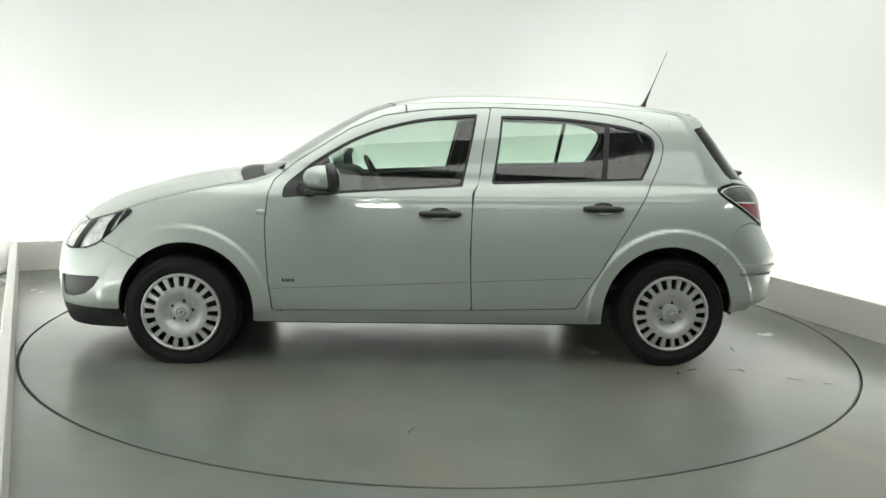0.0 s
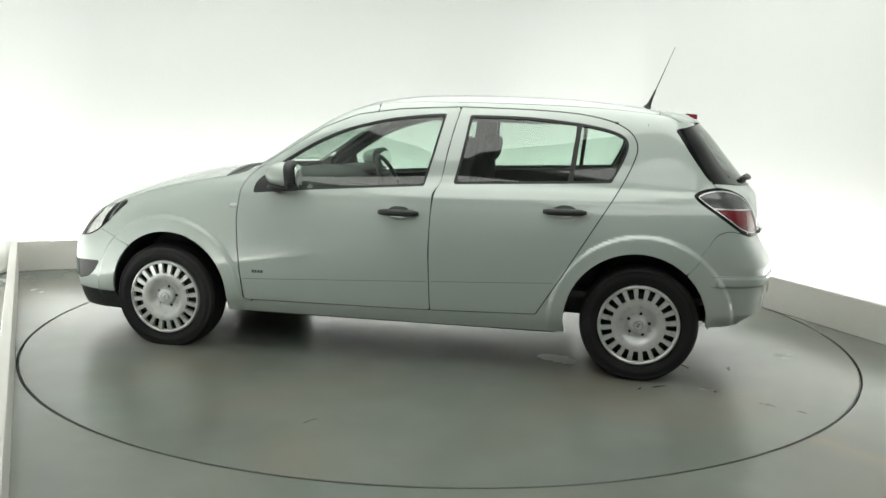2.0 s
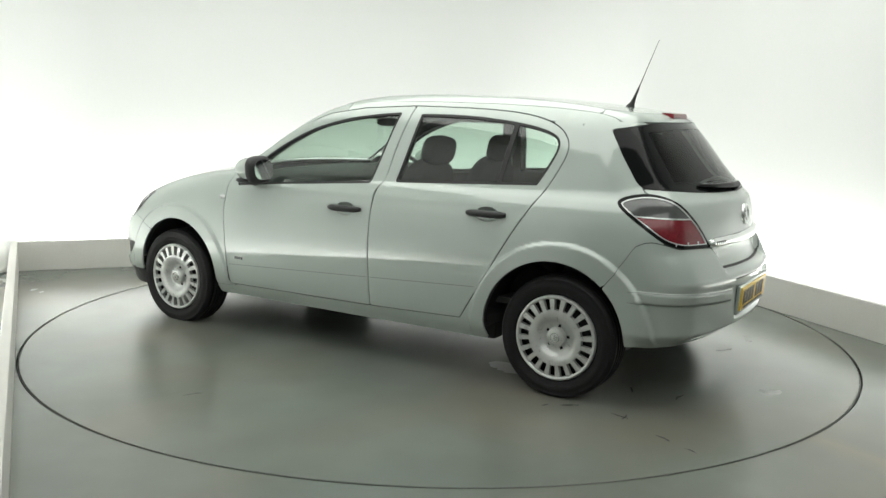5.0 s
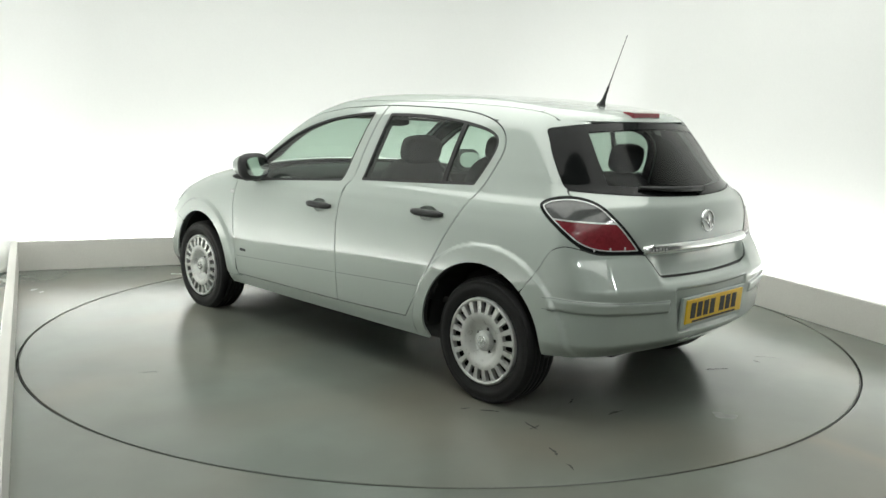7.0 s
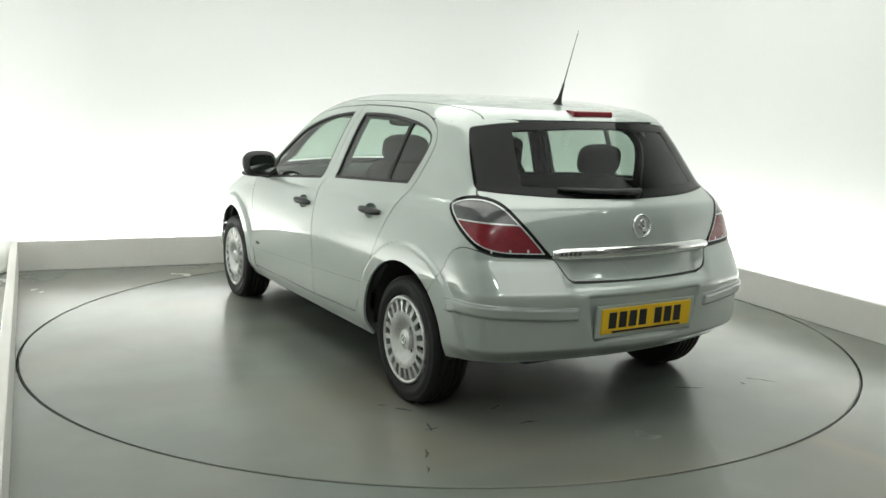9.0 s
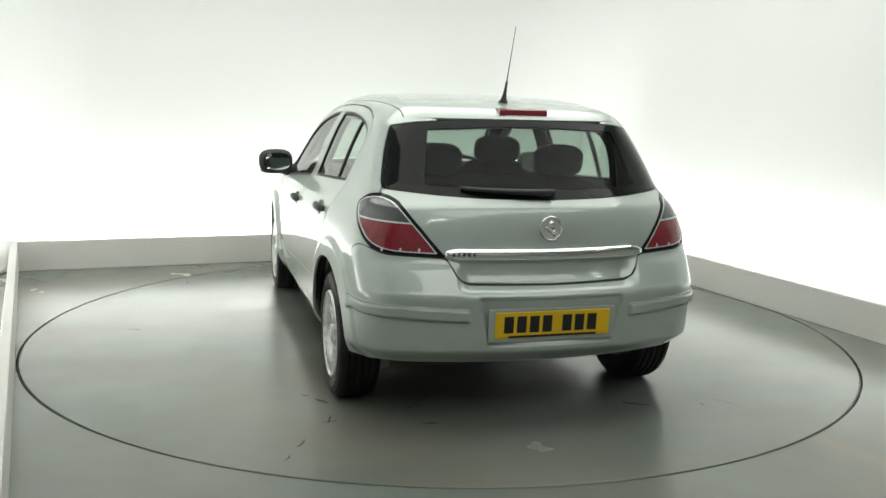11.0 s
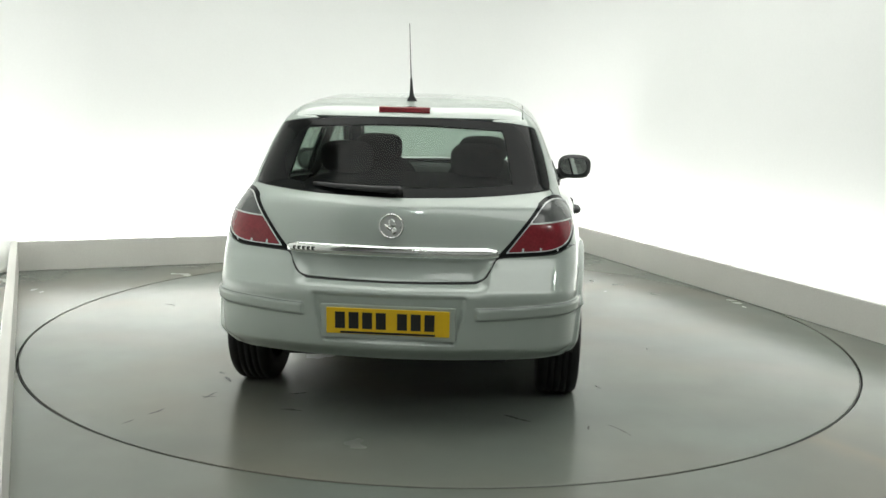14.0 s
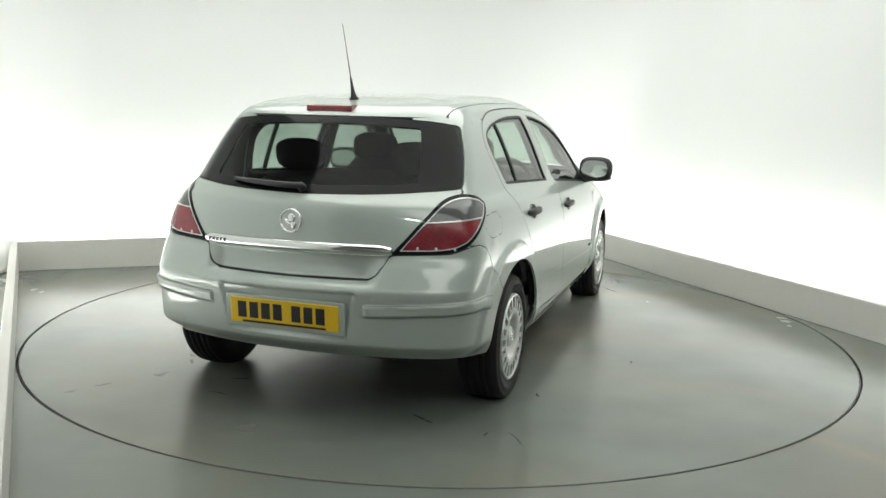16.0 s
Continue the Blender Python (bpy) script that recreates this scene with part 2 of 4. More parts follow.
def filleted(corner, before, after, r, n=14):
    """Points of a rounded corner between two straight runs."""
    a, b = (Vector(before) - Vector(corner)).normalized(), (Vector(after) - Vector(corner)).normalized()
    half = a.angle(b) / 2
    t = r / math.tan(half)
    mid = Vector(corner) + (a + b).normalized() * (r / math.sin(half))
    p, q = Vector(corner) + a * t - mid, Vector(corner) + b * t - mid
    full = p.angle(q)
    return [mid + (p * math.sin((1 - k / n) * full) + q * math.sin(k / n * full)) / math.sin(full) for k in range(n + 1)]


# one white wall runs round the bay, rounded where its sides meet
w0, w3 = L0 + LN * W + LD * 5.2, bay(RIGHT + W, FRONT)
w1, w2 = bay(LEFT - 0.19 - W * 1.02, BACK + W), bay(RIGHT + W, BACK + W)
line = [w0, *filleted(w1, w0, w2, 0.95), *filleted(w2, w1, w3, 0.95), w3]
bm = bmesh.new()
cols = []
for k, p in enumerate(line):
    d = (line[min(k + 1, len(line) - 1)] - line[max(k - 1, 0)]).normalized()
    n = Vector((-d.y, d.x, 0)) * 0.1
    cols.append([bm.verts.new((q.x, q.y, z)) for q, z in ((p, 0), (p, CEIL), (p + n, CEIL), (p + n, 0))])
for a, b in zip(cols, cols[1:]):
    for k in range(4):
        bm.faces.new((a[k], a[(k + 1) % 4], b[(k + 1) % 4], b[k]))
bm.faces.new(cols[0][::-1])
bm.faces.new(cols[-1])
ob = tagged(part("wall_bay", bm, M_WALL, smooth=True), "smooth white studio wall with rounded corners", "wall", kind="structure")
ob.data.set_sharp_from_angle(angle=radians(40))
bm = bmesh.new()
box(bm, (-FAR, -FAR, CEIL), (FAR, FAR, CEIL + 0.1))
tagged(part("ceiling", bm, M_CEIL), "plain grey ceiling", "ceiling", kind="structure")
# outer walls, never in view, added; their pale grey bounces light on the car
for nm, a, b in (("wall_outer_front", (FAR, -FAR), (-FAR, -FAR)), ("wall_outer_rear", (-FAR, FAR), (FAR, FAR)), ("wall_outer_left", (-FAR, -FAR), (-FAR, FAR)), ("wall_outer_right", (FAR, FAR), (FAR, -FAR))):
    slab(nm, (*a, 0), (*b, 0), 0, CEIL, -0.1, M_HALL, "plain light grey outer wall, out of view, added to close the hall", "wall")


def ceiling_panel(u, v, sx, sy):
    """An unseen hung light box: white tray with a glowing diffuser below."""
    root = tagged(new("unseen_light_box"), "large white light box below the ceiling, out of view", "ceiling light", "studio lights")
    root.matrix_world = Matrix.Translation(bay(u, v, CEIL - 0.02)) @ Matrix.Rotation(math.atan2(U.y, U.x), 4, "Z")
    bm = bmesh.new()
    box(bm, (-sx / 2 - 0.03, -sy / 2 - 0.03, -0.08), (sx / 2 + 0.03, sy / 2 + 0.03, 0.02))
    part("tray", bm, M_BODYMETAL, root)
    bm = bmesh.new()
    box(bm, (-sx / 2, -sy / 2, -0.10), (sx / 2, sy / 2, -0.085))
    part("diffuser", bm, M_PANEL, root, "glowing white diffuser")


def batten(place, angle, length):
    """A twin-tube fluorescent batten."""
    root = tagged(new("fluorescent_batten"), "white twin-tube fluorescent batten under the ceiling", "ceiling light", "studio lights")
    root.matrix_world = Matrix.Translation(place) @ Matrix.Rotation(radians(angle), 4, "Z")
    bm = bmesh.new()
    box(bm, (-length / 2, -0.09, 0.03), (length / 2, 0.09, 0.09), bevel=0.01)
    part("housing", bm, M_BODYMETAL, root)
    for x in (-length / 2 + 0.1, length / 2 - 0.1):
        bm = bmesh.new()
        tube(bm, [(x, 0, 0.085), (x, 0, CEIL - place[2])], 0.006, 8)
        part("hanger", bm, M_STEEL, root, "thin hanger rod")
    for y in (-0.055, 0.055):
        bm = bmesh.new()
        tube(bm, [(-length / 2 + 0.02, y, 0.005), (length / 2 - 0.02, y, 0.005)], 0.0065, 8)
        part("tube", bm, M_TUBE, root, "glowing fluorescent tube")


# overhead box, out of view, assumed from the bright roof and bonnet
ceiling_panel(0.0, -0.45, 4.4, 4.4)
# second box, unseen, added to brighten the car's rear bumper
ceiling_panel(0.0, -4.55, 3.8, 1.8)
batten((-0.2, -5.15, 2.85), 4, 0.50)
batten((3.9, -3.5, 2.85), 110, 0.50)

# ---- turntable ----
table = tagged(new("turntable"), "round grey-green painted turntable set flush in the floor", "turntable", kind="structure")
bm = bmesh.new()
rings = lathe(bm, [(TABLE_R, -0.035), (TABLE_R, -0.003), (TABLE_R - 0.003, 0.0)], ring_n)
bm.faces.new(rings[-1])
part("deck", bm, M_TABLE, table)
bm = bmesh.new()
lathe(bm, [(TABLE_R + 0.0045, -0.035), (TABLE_R + 0.0045, -0.006), (TABLE_R + 0.001, -0.006), (TABLE_R + 0.001, -0.035)], ring_n)
part("edge_band", bm, M_RIM, table, "dark steel edge band")


def scuff(x, y, length, width, angle, seed):
    """A thin dark rub mark on the turntable, uneven along its edge."""
    rnd = random.Random(seed)
    bm = bmesh.new()
    n = 14
    up, down = [], []
    for k in range(n + 1):
        u = k / n - 0.5
        w = 1.1 * width * (0.25 + rnd.random()) * (1 - (2 * abs(u)) ** 3) + 0.0006
        bend = 0.12 * length * math.sin(3 * u + seed)
        up.append(bm.verts.new((u * length, bend + w / 2, 0)))
        down.append(bm.verts.new((u * length, bend - w / 2, 0)))
    for k in range(n):
        bm.faces.new((down[k], down[k + 1], up[k + 1], up[k]))
    ob = part("scuff_mark", bm, M_SCUFF, table)
    ob.matrix_basis = Matrix.Translation((x, y, 0.0012)) @ Matrix.Rotation(radians(angle), 4, "Z")


for k, row in enumerate(((-1.57, 0.96, 0.10, 0.012, 148), (-1.82, 1.12, 0.09, 0.014, 142), (-1.96, 1.19, 0.07, 0.009, 160), (-1.67, -0.49, 0.14, 0.022, 75), (-1.72, 0.53, 0.11, 0.016, 95),
                         (0.21, 1.88, 0.10, 0.008, 60), (-1.32, 0.96, 0.09, 0.022, 20), (-1.59, 0.96, 0.07, 0.014, 80), (-1.15, -0.90, 0.06, 0.014, 30), (-1.745, -0.805, 0.05, 0.012, 10),
                         (-1.75, -0.93, 0.16, 0.007, 50), (-0.38, -1.25, 0.05, 0.012, 0), (1.58, -0.86, 0.20, 0.012, 25), (-1.48, 0.56, 0.08, 0.014, 100), (-1.22, 1.02, 0.05, 0.012, 60))):
    scuff(*row, k)
# ---- the car's outer surface, as one smooth form in the car's own space (x forward, y left, z up, rear axle at x = 0) ----
def curve(xs, ys):
    """A monotone cubic through the given stations, flat beyond its ends."""
    xs, ys = np.array(xs, float), np.array(ys, float)
    h, d = np.diff(xs), np.diff(ys) / np.diff(xs)
    m = np.zeros(len(xs))
    m[0], m[-1] = d[0], d[-1]
    for i in range(1, len(xs) - 1):
        if d[i - 1] * d[i] > 0:
            a, b = 2 * h[i] + h[i - 1], h[i] + 2 * h[i - 1]
            m[i] = (a + b) / (a / d[i - 1] + b / d[i])

    def at(x):
        x = np.clip(x, xs[0], xs[-1])
        i = np.clip(np.searchsorted(xs, x) - 1, 0, len(xs) - 2)
        u = (x - xs[i]) / h[i]
        return ((1 + 2 * u) * (1 - u) ** 2 * ys[i] + u * (1 - u) ** 2 * h[i] * m[i]
                + u * u * (3 - 2 * u) * ys[i + 1] + u * u * (u - 1) * h[i] * m[i + 1])
    return at


plan_w = curve([-0.8, -0.5, -0.2, 0.2, 0.8, 1.4, 2.0, 2.5, 2.9, 3.2, 3.5], [0.750, 0.790, 0.822, 0.847, 0.857, 0.860, 0.860, 0.852, 0.832, 0.79, 0.72])
inset = curve([0.15, 0.24, 0.29, 0.33, 0.45, 0.60, 0.72, 0.82, 0.90, 0.95, 0.985, 1.10, 1.20, 1.30, 1.36, 1.42, 1.5],
              [0.075, 0.040, 0.018, 0.010, 0.002, 0.000, 0.004, 0.018, 0.042, 0.068, 0.096, 0.142, 0.182, 0.230, 0.270, 0.325, 0.43])
house = curve([-0.6, -0.2, 0.2, 0.9, 1.6, 2.2], [-0.022, -0.006, 0.0, 0.0, 0.0, 0.012])
top_z = curve([-0.42, -0.27, -0.06, 0.2, 0.53, 0.95, 1.2, 1.45, 1.62, 1.75, 1.94, 2.13, 2.27, 2.36, 2.5, 2.74, 3.0, 3.15, 3.28, 3.40, 3.48],
              [1.335, 1.364, 1.397, 1.428, 1.449, 1.456, 1.449, 1.422, 1.380, 1.325, 1.218, 1.099, 1.024, 1.006, 0.992, 0.951, 0.884, 0.832, 0.766, 0.68, 0.58])
crown = curve([-0.4, 0.0, 1.2, 2.0, 2.4, 3.0, 3.4], [0.05, 0.055, 0.055, 0.05, 0.09, 0.12, 0.12])
bow = curve([-0.4, 1.2, 1.6, 2.1, 2.3, 2.6, 3.3], [0.0, 0.0, 0.12, 0.16, 0.14, 0.11, 0.30])
rear_x = curve([0.20, 0.29, 0.345, 0.37, 0.53, 0.59, 0.618, 0.655, 0.76, 0.88, 0.95, 0.99, 1.06, 1.20, 1.325, 1.345, 1.40],
               [-0.56, -0.645, -0.700, -0.716, -0.730, -0.736, -0.722, -0.668, -0.655, -0.648, -0.632, -0.598, -0.535, -0.420, -0.325, -0.318, -0.27])
corner_x = curve([0.20, 0.29, 0.345, 0.37, 0.53, 0.59, 0.605, 0.620, 0.70, 0.75, 0.78, 0.88, 0.95, 0.99, 1.06, 1.20, 1.325, 1.345, 1.40],
                 [-0.56, -0.645, -0.700, -0.716, -0.728, -0.738, -0.737, -0.729, -0.688, -0.660, -0.654, -0.648, -0.632, -0.598, -0.535, -0.420, -0.325, -0.318, -0.27])
rear_k = curve([0.3, 0.6, 0.78, 0.95, 1.05, 1.3], [0.26, 0.26, 0.27, 0.36, 0.45, 0.42])
nose_x = curve([0.10, 0.16, 0.25, 0.40, 0.54, 0.65, 0.75, 0.85], [3.36, 3.42, 3.455, 3.475, 3.47, 3.445, 3.39, 3.30])
HUB_F, HUB_R, HUB_Z = 2.610, 0.0, 0.298


def smax(a, b, k):
    h = np.maximum(k - np.abs(a - b), 0) / k
    return np.maximum(a, b) + h * h * k / 4


def step(a, b, x):
    u = np.clip((x - a) / (b - a), 0, 1)
    return u * u * (3 - 2 * u)


def side_w(x, z):
    w = plan_w(x) - inset(z) - house(x) * step(0.93, 1.15, z)
    # rounded lips over the wheels
    for hub, lip, fade in ((HUB_F, 0.455, 0.012), (HUB_R, 0.470, 0.014)):
        r = np.hypot(x - hub, z - HUB_Z + 0.01)
        w = w + 0.021 * step(lip + 0.006, lip - 0.014, r) * step(0.20, 0.34, z)
    # crease along the shoulder and the low rubbing strip
    s = z - (0.905 - 0.012 * (x - 1.0))
    w = w + 0.0025 * np.exp(-(s / 0.02) ** 2) * step(-0.4, 0.1, x) * step(2.7, 2.2, x)
    return w


def body(x, y, z):
    """Below nought inside the car."""
    ay = np.abs(y)
    side = ay - side_w(x, z)
    top = (z - (top_z(x + bow(x) * y * y) - crown(x) * y * y)) * 0.85
    # beside the hatch the bumper rises to the lamps in one slope
    wide = step(0.34, 0.43, ay)
    tail = rear_x(z) * (1 - wide) + corner_x(z) * wide + rear_k(z) * y * y - x
    # the strip across each end of the bumper, and the hollow for the plate
    st = np.abs(z - 0.521 - 0.020 * step(0.35, 0.85, ay)) - 0.023
    tail = tail + 0.016 * step(0.335, 0.315, ay + (0.60 - z) * 0.25) * step(0.385, 0.40, z) * step(0.60, 0.585, z)
    # the hollow below the hatch's bright bar
    tail = tail + 0.011 * step(0.775, 0.73, z) * step(0.645, 0.70, z) * step(0.46, 0.36, ay)
    nose = x - (nose_x(z) - 0.40 * y * y)
    f = smax(side, tail * 0.95, 0.13)
    # tucked under along its lower edge
    f = f + 0.030 * step(0.372, 0.300, z) * step(-0.30, -0.40, x)
    f = f - 0.014 * step(0.007, -0.005, st) * step(0.36, 0.375, ay) * step(-0.36, -0.40, x)
    f = smax(f, nose * 0.95, 0.16)
    return smax(f, top, 0.085 + 0.05 * step(2.2, 2.6, x))


def body_normal(p, e=0.004):
    x, y, z = p.T
    n = np.stack([body(x + e, y, z) - body(x - e, y, z), body(x, y + e, z) - body(x, y - e, z), body(x, y, z + e) - body(x, y, z - e)], -1)
    return n / np.maximum(np.linalg.norm(n, axis=1, keepdims=True), 1e-9)


def meet(origin, way, near, far, depth=0.0):
    """Where rays from inside leave the form (sunk by depth); rays that start outside give nan."""
    a, b = np.full(len(origin), float(near)), np.full(len(origin), float(far))
    f0 = body(*(origin + way * a[:, None]).T) + depth
    for _ in range(26):
        m = (a + b) / 2
        inside = body(*(origin + way * m[:, None]).T) + depth < 0
        a, b = np.where(inside, m, a), np.where(inside, b, m)
    p = origin + way * a[:, None]
    p[f0 > 0] = np.nan
    return p


def chaikin(pts, n=2, closed=True):
    p = np.array(pts, float)
    for _ in range(n):
        q = np.roll(p, -1, 0) if closed else p[1:]
        a = p if closed else p[:-1]
        p = np.stack([0.75 * a + 0.25 * q, 0.25 * a + 0.75 * q], 1).reshape(-1, 2)
    return p


def poly_sdf(u, v, poly):
    """Signed distance to a closed outline, below nought inside."""
    best, inside = np.full(u.shape, 1e9), np.zeros(u.shape, bool)
    for (x0, y0), (x1, y1) in zip(poly, np.roll(poly, -1, 0)):
        dx, dy = x1 - x0, y1 - y0
        k = np.clip(((u - x0) * dx + (v - y0) * dy) / max(dx * dx + dy * dy, 1e-12), 0, 1)
        best = np.minimum(best, np.hypot(u - x0 - k * dx, v - y0 - k * dy))
        if y0 != y1:
            inside ^= ((y0 > v) != (y1 > v)) & (u < x0 + (v - y0) * dx / dy)
    return np.where(inside, -best, best)


def grid(lo, hi, pace):
    return np.linspace(lo, hi, max(2, int(math.ceil((hi - lo) / pace)) + 1))


REAR_AXIS, NOSE_AXIS = 0.35, 2.30


def skin(patch, box4, region, pace=0.014, depth=0.0):
    """A piece of the car's surface. patch: 'left', 'right', 'top', 'rear' or 'nose'; box4: its range (x and z, x and y, or angle and z);
    region(p, a, b): below nought where the piece is. Gives points, triangles, normals."""
    a0, a1, b0, b1 = box4
    polar = patch in ("rear", "nose")
    pa, pb = pace if isinstance(pace, tuple) else (pace, pace)
    A, B = np.meshgrid(grid(a0, a1, pa * (70 if polar else 1)), grid(b0, b1, pb), indexing="ij")
    na, nb = A.shape
    a, b = A.ravel(), B.ravel()
    zero, one = np.zeros_like(a), np.ones_like(a)
    if patch in ("left", "right"):
        s = 1 if patch == "left" else -1
        o, w, far = np.stack([a, 0.2 * s * one, b], 1), np.stack([zero, s * one, zero], 1), 0.9
    elif patch == "top":
        o, w, far = np.stack([a, b, 0.5 * one], 1), np.stack([zero, zero, one], 1), 1.1
    else:
        c, s = np.cos(np.radians(a)), np.sin(np.radians(a))
        o, w, far = np.stack([(REAR_AXIS if patch == "rear" else NOSE_AXIS) * one, zero, b], 1), np.stack([-c if patch == "rear" else c, s, zero], 1), 1.7
    p = meet(o, w, 0.0, far, depth)
    ok = np.isfinite(p[:, 0])
    p = np.where(ok[:, None], p, 0)
    f = region(p, a, b)
    f = np.where(ok, f, 1.0)
    i = np.arange(na * nb).reshape(na, nb)
    q = np.stack([i[:-1, :-1], i[1:, :-1], i[1:, 1:], i[:-1, 1:]], -1).reshape(-1, 4)
    tri = np.concatenate([q[:, [0, 1, 2]], q[:, [0, 2, 3]]])
    tri = tri[ok[tri].all(1)]
    neg = f[tri] < 0
    full = tri[neg.all(1)]
    pts, extra, made, cut = list(p), [], {}, []

    def crossing(m, n):
        key = (min(m, n), max(m, n))
        if key not in made:
            m, n = key
            k = f[m] / (f[m] - f[n])
            made[key] = len(pts)
            pts.append(p[m] + k * (p[n] - p[m]))
        return made[key]

    for t in tri[neg.any(1) & ~neg.all(1)]:
        loop = []
        for m, n in ((t[0], t[1]), (t[1], t[2]), (t[2], t[0])):
            if f[m] < 0:
                loop.append(m)
            if (f[m] < 0) != (f[n] < 0):
                loop.append(crossing(m, n))
        for k in range(1, len(loop) - 1):
            cut.append((loop[0], loop[k], loop[k + 1]))
    tri = np.concatenate([full, np.array(cut, int).reshape(-1, 3)])
    pts = np.array(pts)
    used, tri = np.unique(tri, return_inverse=True)
    tri = tri.reshape(-1, 3)
    pts = pts[used]
    nor = body_normal(pts)
    fn = np.cross(pts[tri[:, 1]] - pts[tri[:, 0]], pts[tri[:, 2]] - pts[tri[:, 0]])
    flip = (fn * nor[tri].mean(1)).sum(1) < 0
    tri[flip] = tri[flip][:, ::-1]
    area = np.linalg.norm(fn, axis=1)
    return pts, tri[area > 1e-10], nor


def panel(name, pieces, mat, parent, label="", rim=0.012, lift=0.0, inward=False):
    """One mesh of one or more skins, with a turned-in edge of that depth."""
    if isinstance(pieces[0], np.ndarray):
        pieces = [pieces]
    V_, F_, N_ = [], [], []
    count = 0
    for pts, tri, nor in pieces:
        pts = pts + nor * lift
        V_.append(pts), N_.append(-nor if inward else nor), F_.append((tri[:, ::-1] if inward else tri) + count)
        count += len(pts)
        if rim:
            e = np.concatenate([tri[:, [0, 1]], tri[:, [1, 2]], tri[:, [2, 0]]])
            key = np.sort(e, 1)
            _, inv, num = np.unique(key[:, 0] * 10000000 + key[:, 1], return_inverse=True, return_counts=True)
            e = e[num[inv] == 1]
            if len(e):
                d = pts[e[:, 1]] - pts[e[:, 0]]
                side = np.cross(d, nor[e[:, 0]])
                side /= np.maximum(np.linalg.norm(side, axis=1, keepdims=True), 1e-9)
                quad = np.stack([pts[e[:, 0]], pts[e[:, 1]], pts[e[:, 1]] - nor[e[:, 1]] * rim, pts[e[:, 0]] - nor[e[:, 0]] * rim], 1)
                k = len(e)
                V_.append(quad.reshape(-1, 3)), N_.append(np.repeat(side, 4, 0))
                i = count + 4 * np.arange(k)
                F_.append(np.concatenate([np.stack([i, i + 3, i + 2], 1), np.stack([i, i + 2, i + 1], 1)]))
                count += 4 * k
    v, f, n = np.concatenate(V_), np.concatenate(F_), np.concatenate(N_)
    data = bpy.data.meshes.new(name)
    data.from_pydata(v.tolist(), [], f.tolist())
    data.shade_smooth()
    data.normals_split_custom_set_from_vertices(n.tolist())
    data.materials.append(mat)
    ob = new(name, data)
    ob.parent = parent
    return tagged(ob, label)


def rounded(pts, seg=0.05, n=2):
    """A closed outline whose corners are eased by about seg / 2."""
    out = []
    for (x0, y0), (x1, y1) in zip(pts, pts[1:] + pts[:1]):
        k = max(1, int(math.hypot(x1 - x0, y1 - y0) / seg))
        out += [(x0 + (x1 - x0) * i / k, y0 + (y1 - y0) * i / k) for i in range(k)]
    p = chaikin(out, n)
    keep = [p[0]]
    for k in range(1, len(p) - 1):
        # points that hardly bend the outline are left out
        d = p[k + 1] - keep[-1]
        if abs(d[0] * (p[k] - keep[-1])[1] - d[1] * (p[k] - keep[-1])[0]) > 0.0003 * math.hypot(*d) or math.hypot(*d) > 0.15:
            keep.append(p[k])
    return np.array(keep + [p[-1]])


def both(pts):
    """A half outline, from the middle out and back, with its mirror image."""
    return pts + [(-a, b) for a, b in reversed(pts) if abs(a) > 1e-6]


def eased(pts, sharp=(), n=3):
    """A closed outline drawn as one smooth curve, but for the sharp points."""
    out = []
    for k, q in enumerate(pts):
        out += [q, (q[0] * 0.97 + pts[(k + 1) % len(pts)][0] * 0.03, q[1] * 0.97 + pts[(k + 1) % len(pts)][1] * 0.03)] if k in sharp else [q]
        if k in sharp:
            b = pts[k - 1]
            out.insert(-2, (q[0] * 0.97 + b[0] * 0.03, q[1] * 0.97 + b[1] * 0.03))
    return chaikin(out, n)


PHI = 0.0165                       # metres to a degree round the tail
DOOR_F = rounded([(2.147, 0.297), (2.168, 0.45), (2.178, 0.60), (2.184, 0.752), (2.171, 0.908), (2.144, 0.983), (2.041, 1.07), (1.923, 1.146), (1.746, 1.257), (1.566, 1.329), (1.324, 1.365),
                  (0.992, 1.382), (1.04, 1.15), (1.062, 0.981), (1.098, 0.93), (1.106, 0.62), (1.091, 0.306)], 0.03)
DOOR_R = eased([(1.091, 0.306), (1.106, 0.62), (1.098, 0.93), (1.062, 0.981), (1.04, 1.15), (0.992, 1.382), (0.582, 1.376), (0.333, 1.358), (0.18, 1.325), (0.085, 1.276),
                  (0.041, 1.20), (0.07, 1.102), (0.128, 0.984), (0.217, 0.84), (0.413, 0.509), (0.529, 0.321)], (0, 5, 15))
WIN_F = eased([(2.097, 0.891), (2.092, 0.955), (2.033, 1.004), (1.919, 1.098), (1.684, 1.232), (1.445, 1.302), (1.25, 1.331), (1.065, 1.346), (1.105, 1.15), (1.150, 0.962), (1.794, 0.919)], (0, 7, 9))
WIN_R = eased([(0.996, 0.976), (0.96, 1.16), (0.937, 1.340), (0.75, 1.341), (0.557, 1.334), (0.278, 1.304), (0.123, 1.262), (0.086, 1.206), (0.12, 1.11), (0.174, 1.011)], (0, 2, 9))
GATE = rounded([(a * PHI, b) for a, b in both([(0, 0.648), (20, 0.652), (21.5, 0.668), (25.0, 0.757), (29.6, 0.847), (33, 0.905), (37, 0.977), (41, 1.0), (43.5, 1.003), (44.6, 1.022), (22, 0.997), (0, 0.990)])], 0.02)
PANE = rounded([(a * PHI, b) for a, b in both([(0, 0.994), (22, 1.001), (44, 1.026), (45.3, 1.045), (48, 1.16), (50.3, 1.285), (49, 1.292), (38, 1.311), (15, 1.326), (0, 1.329)])], 0.02)
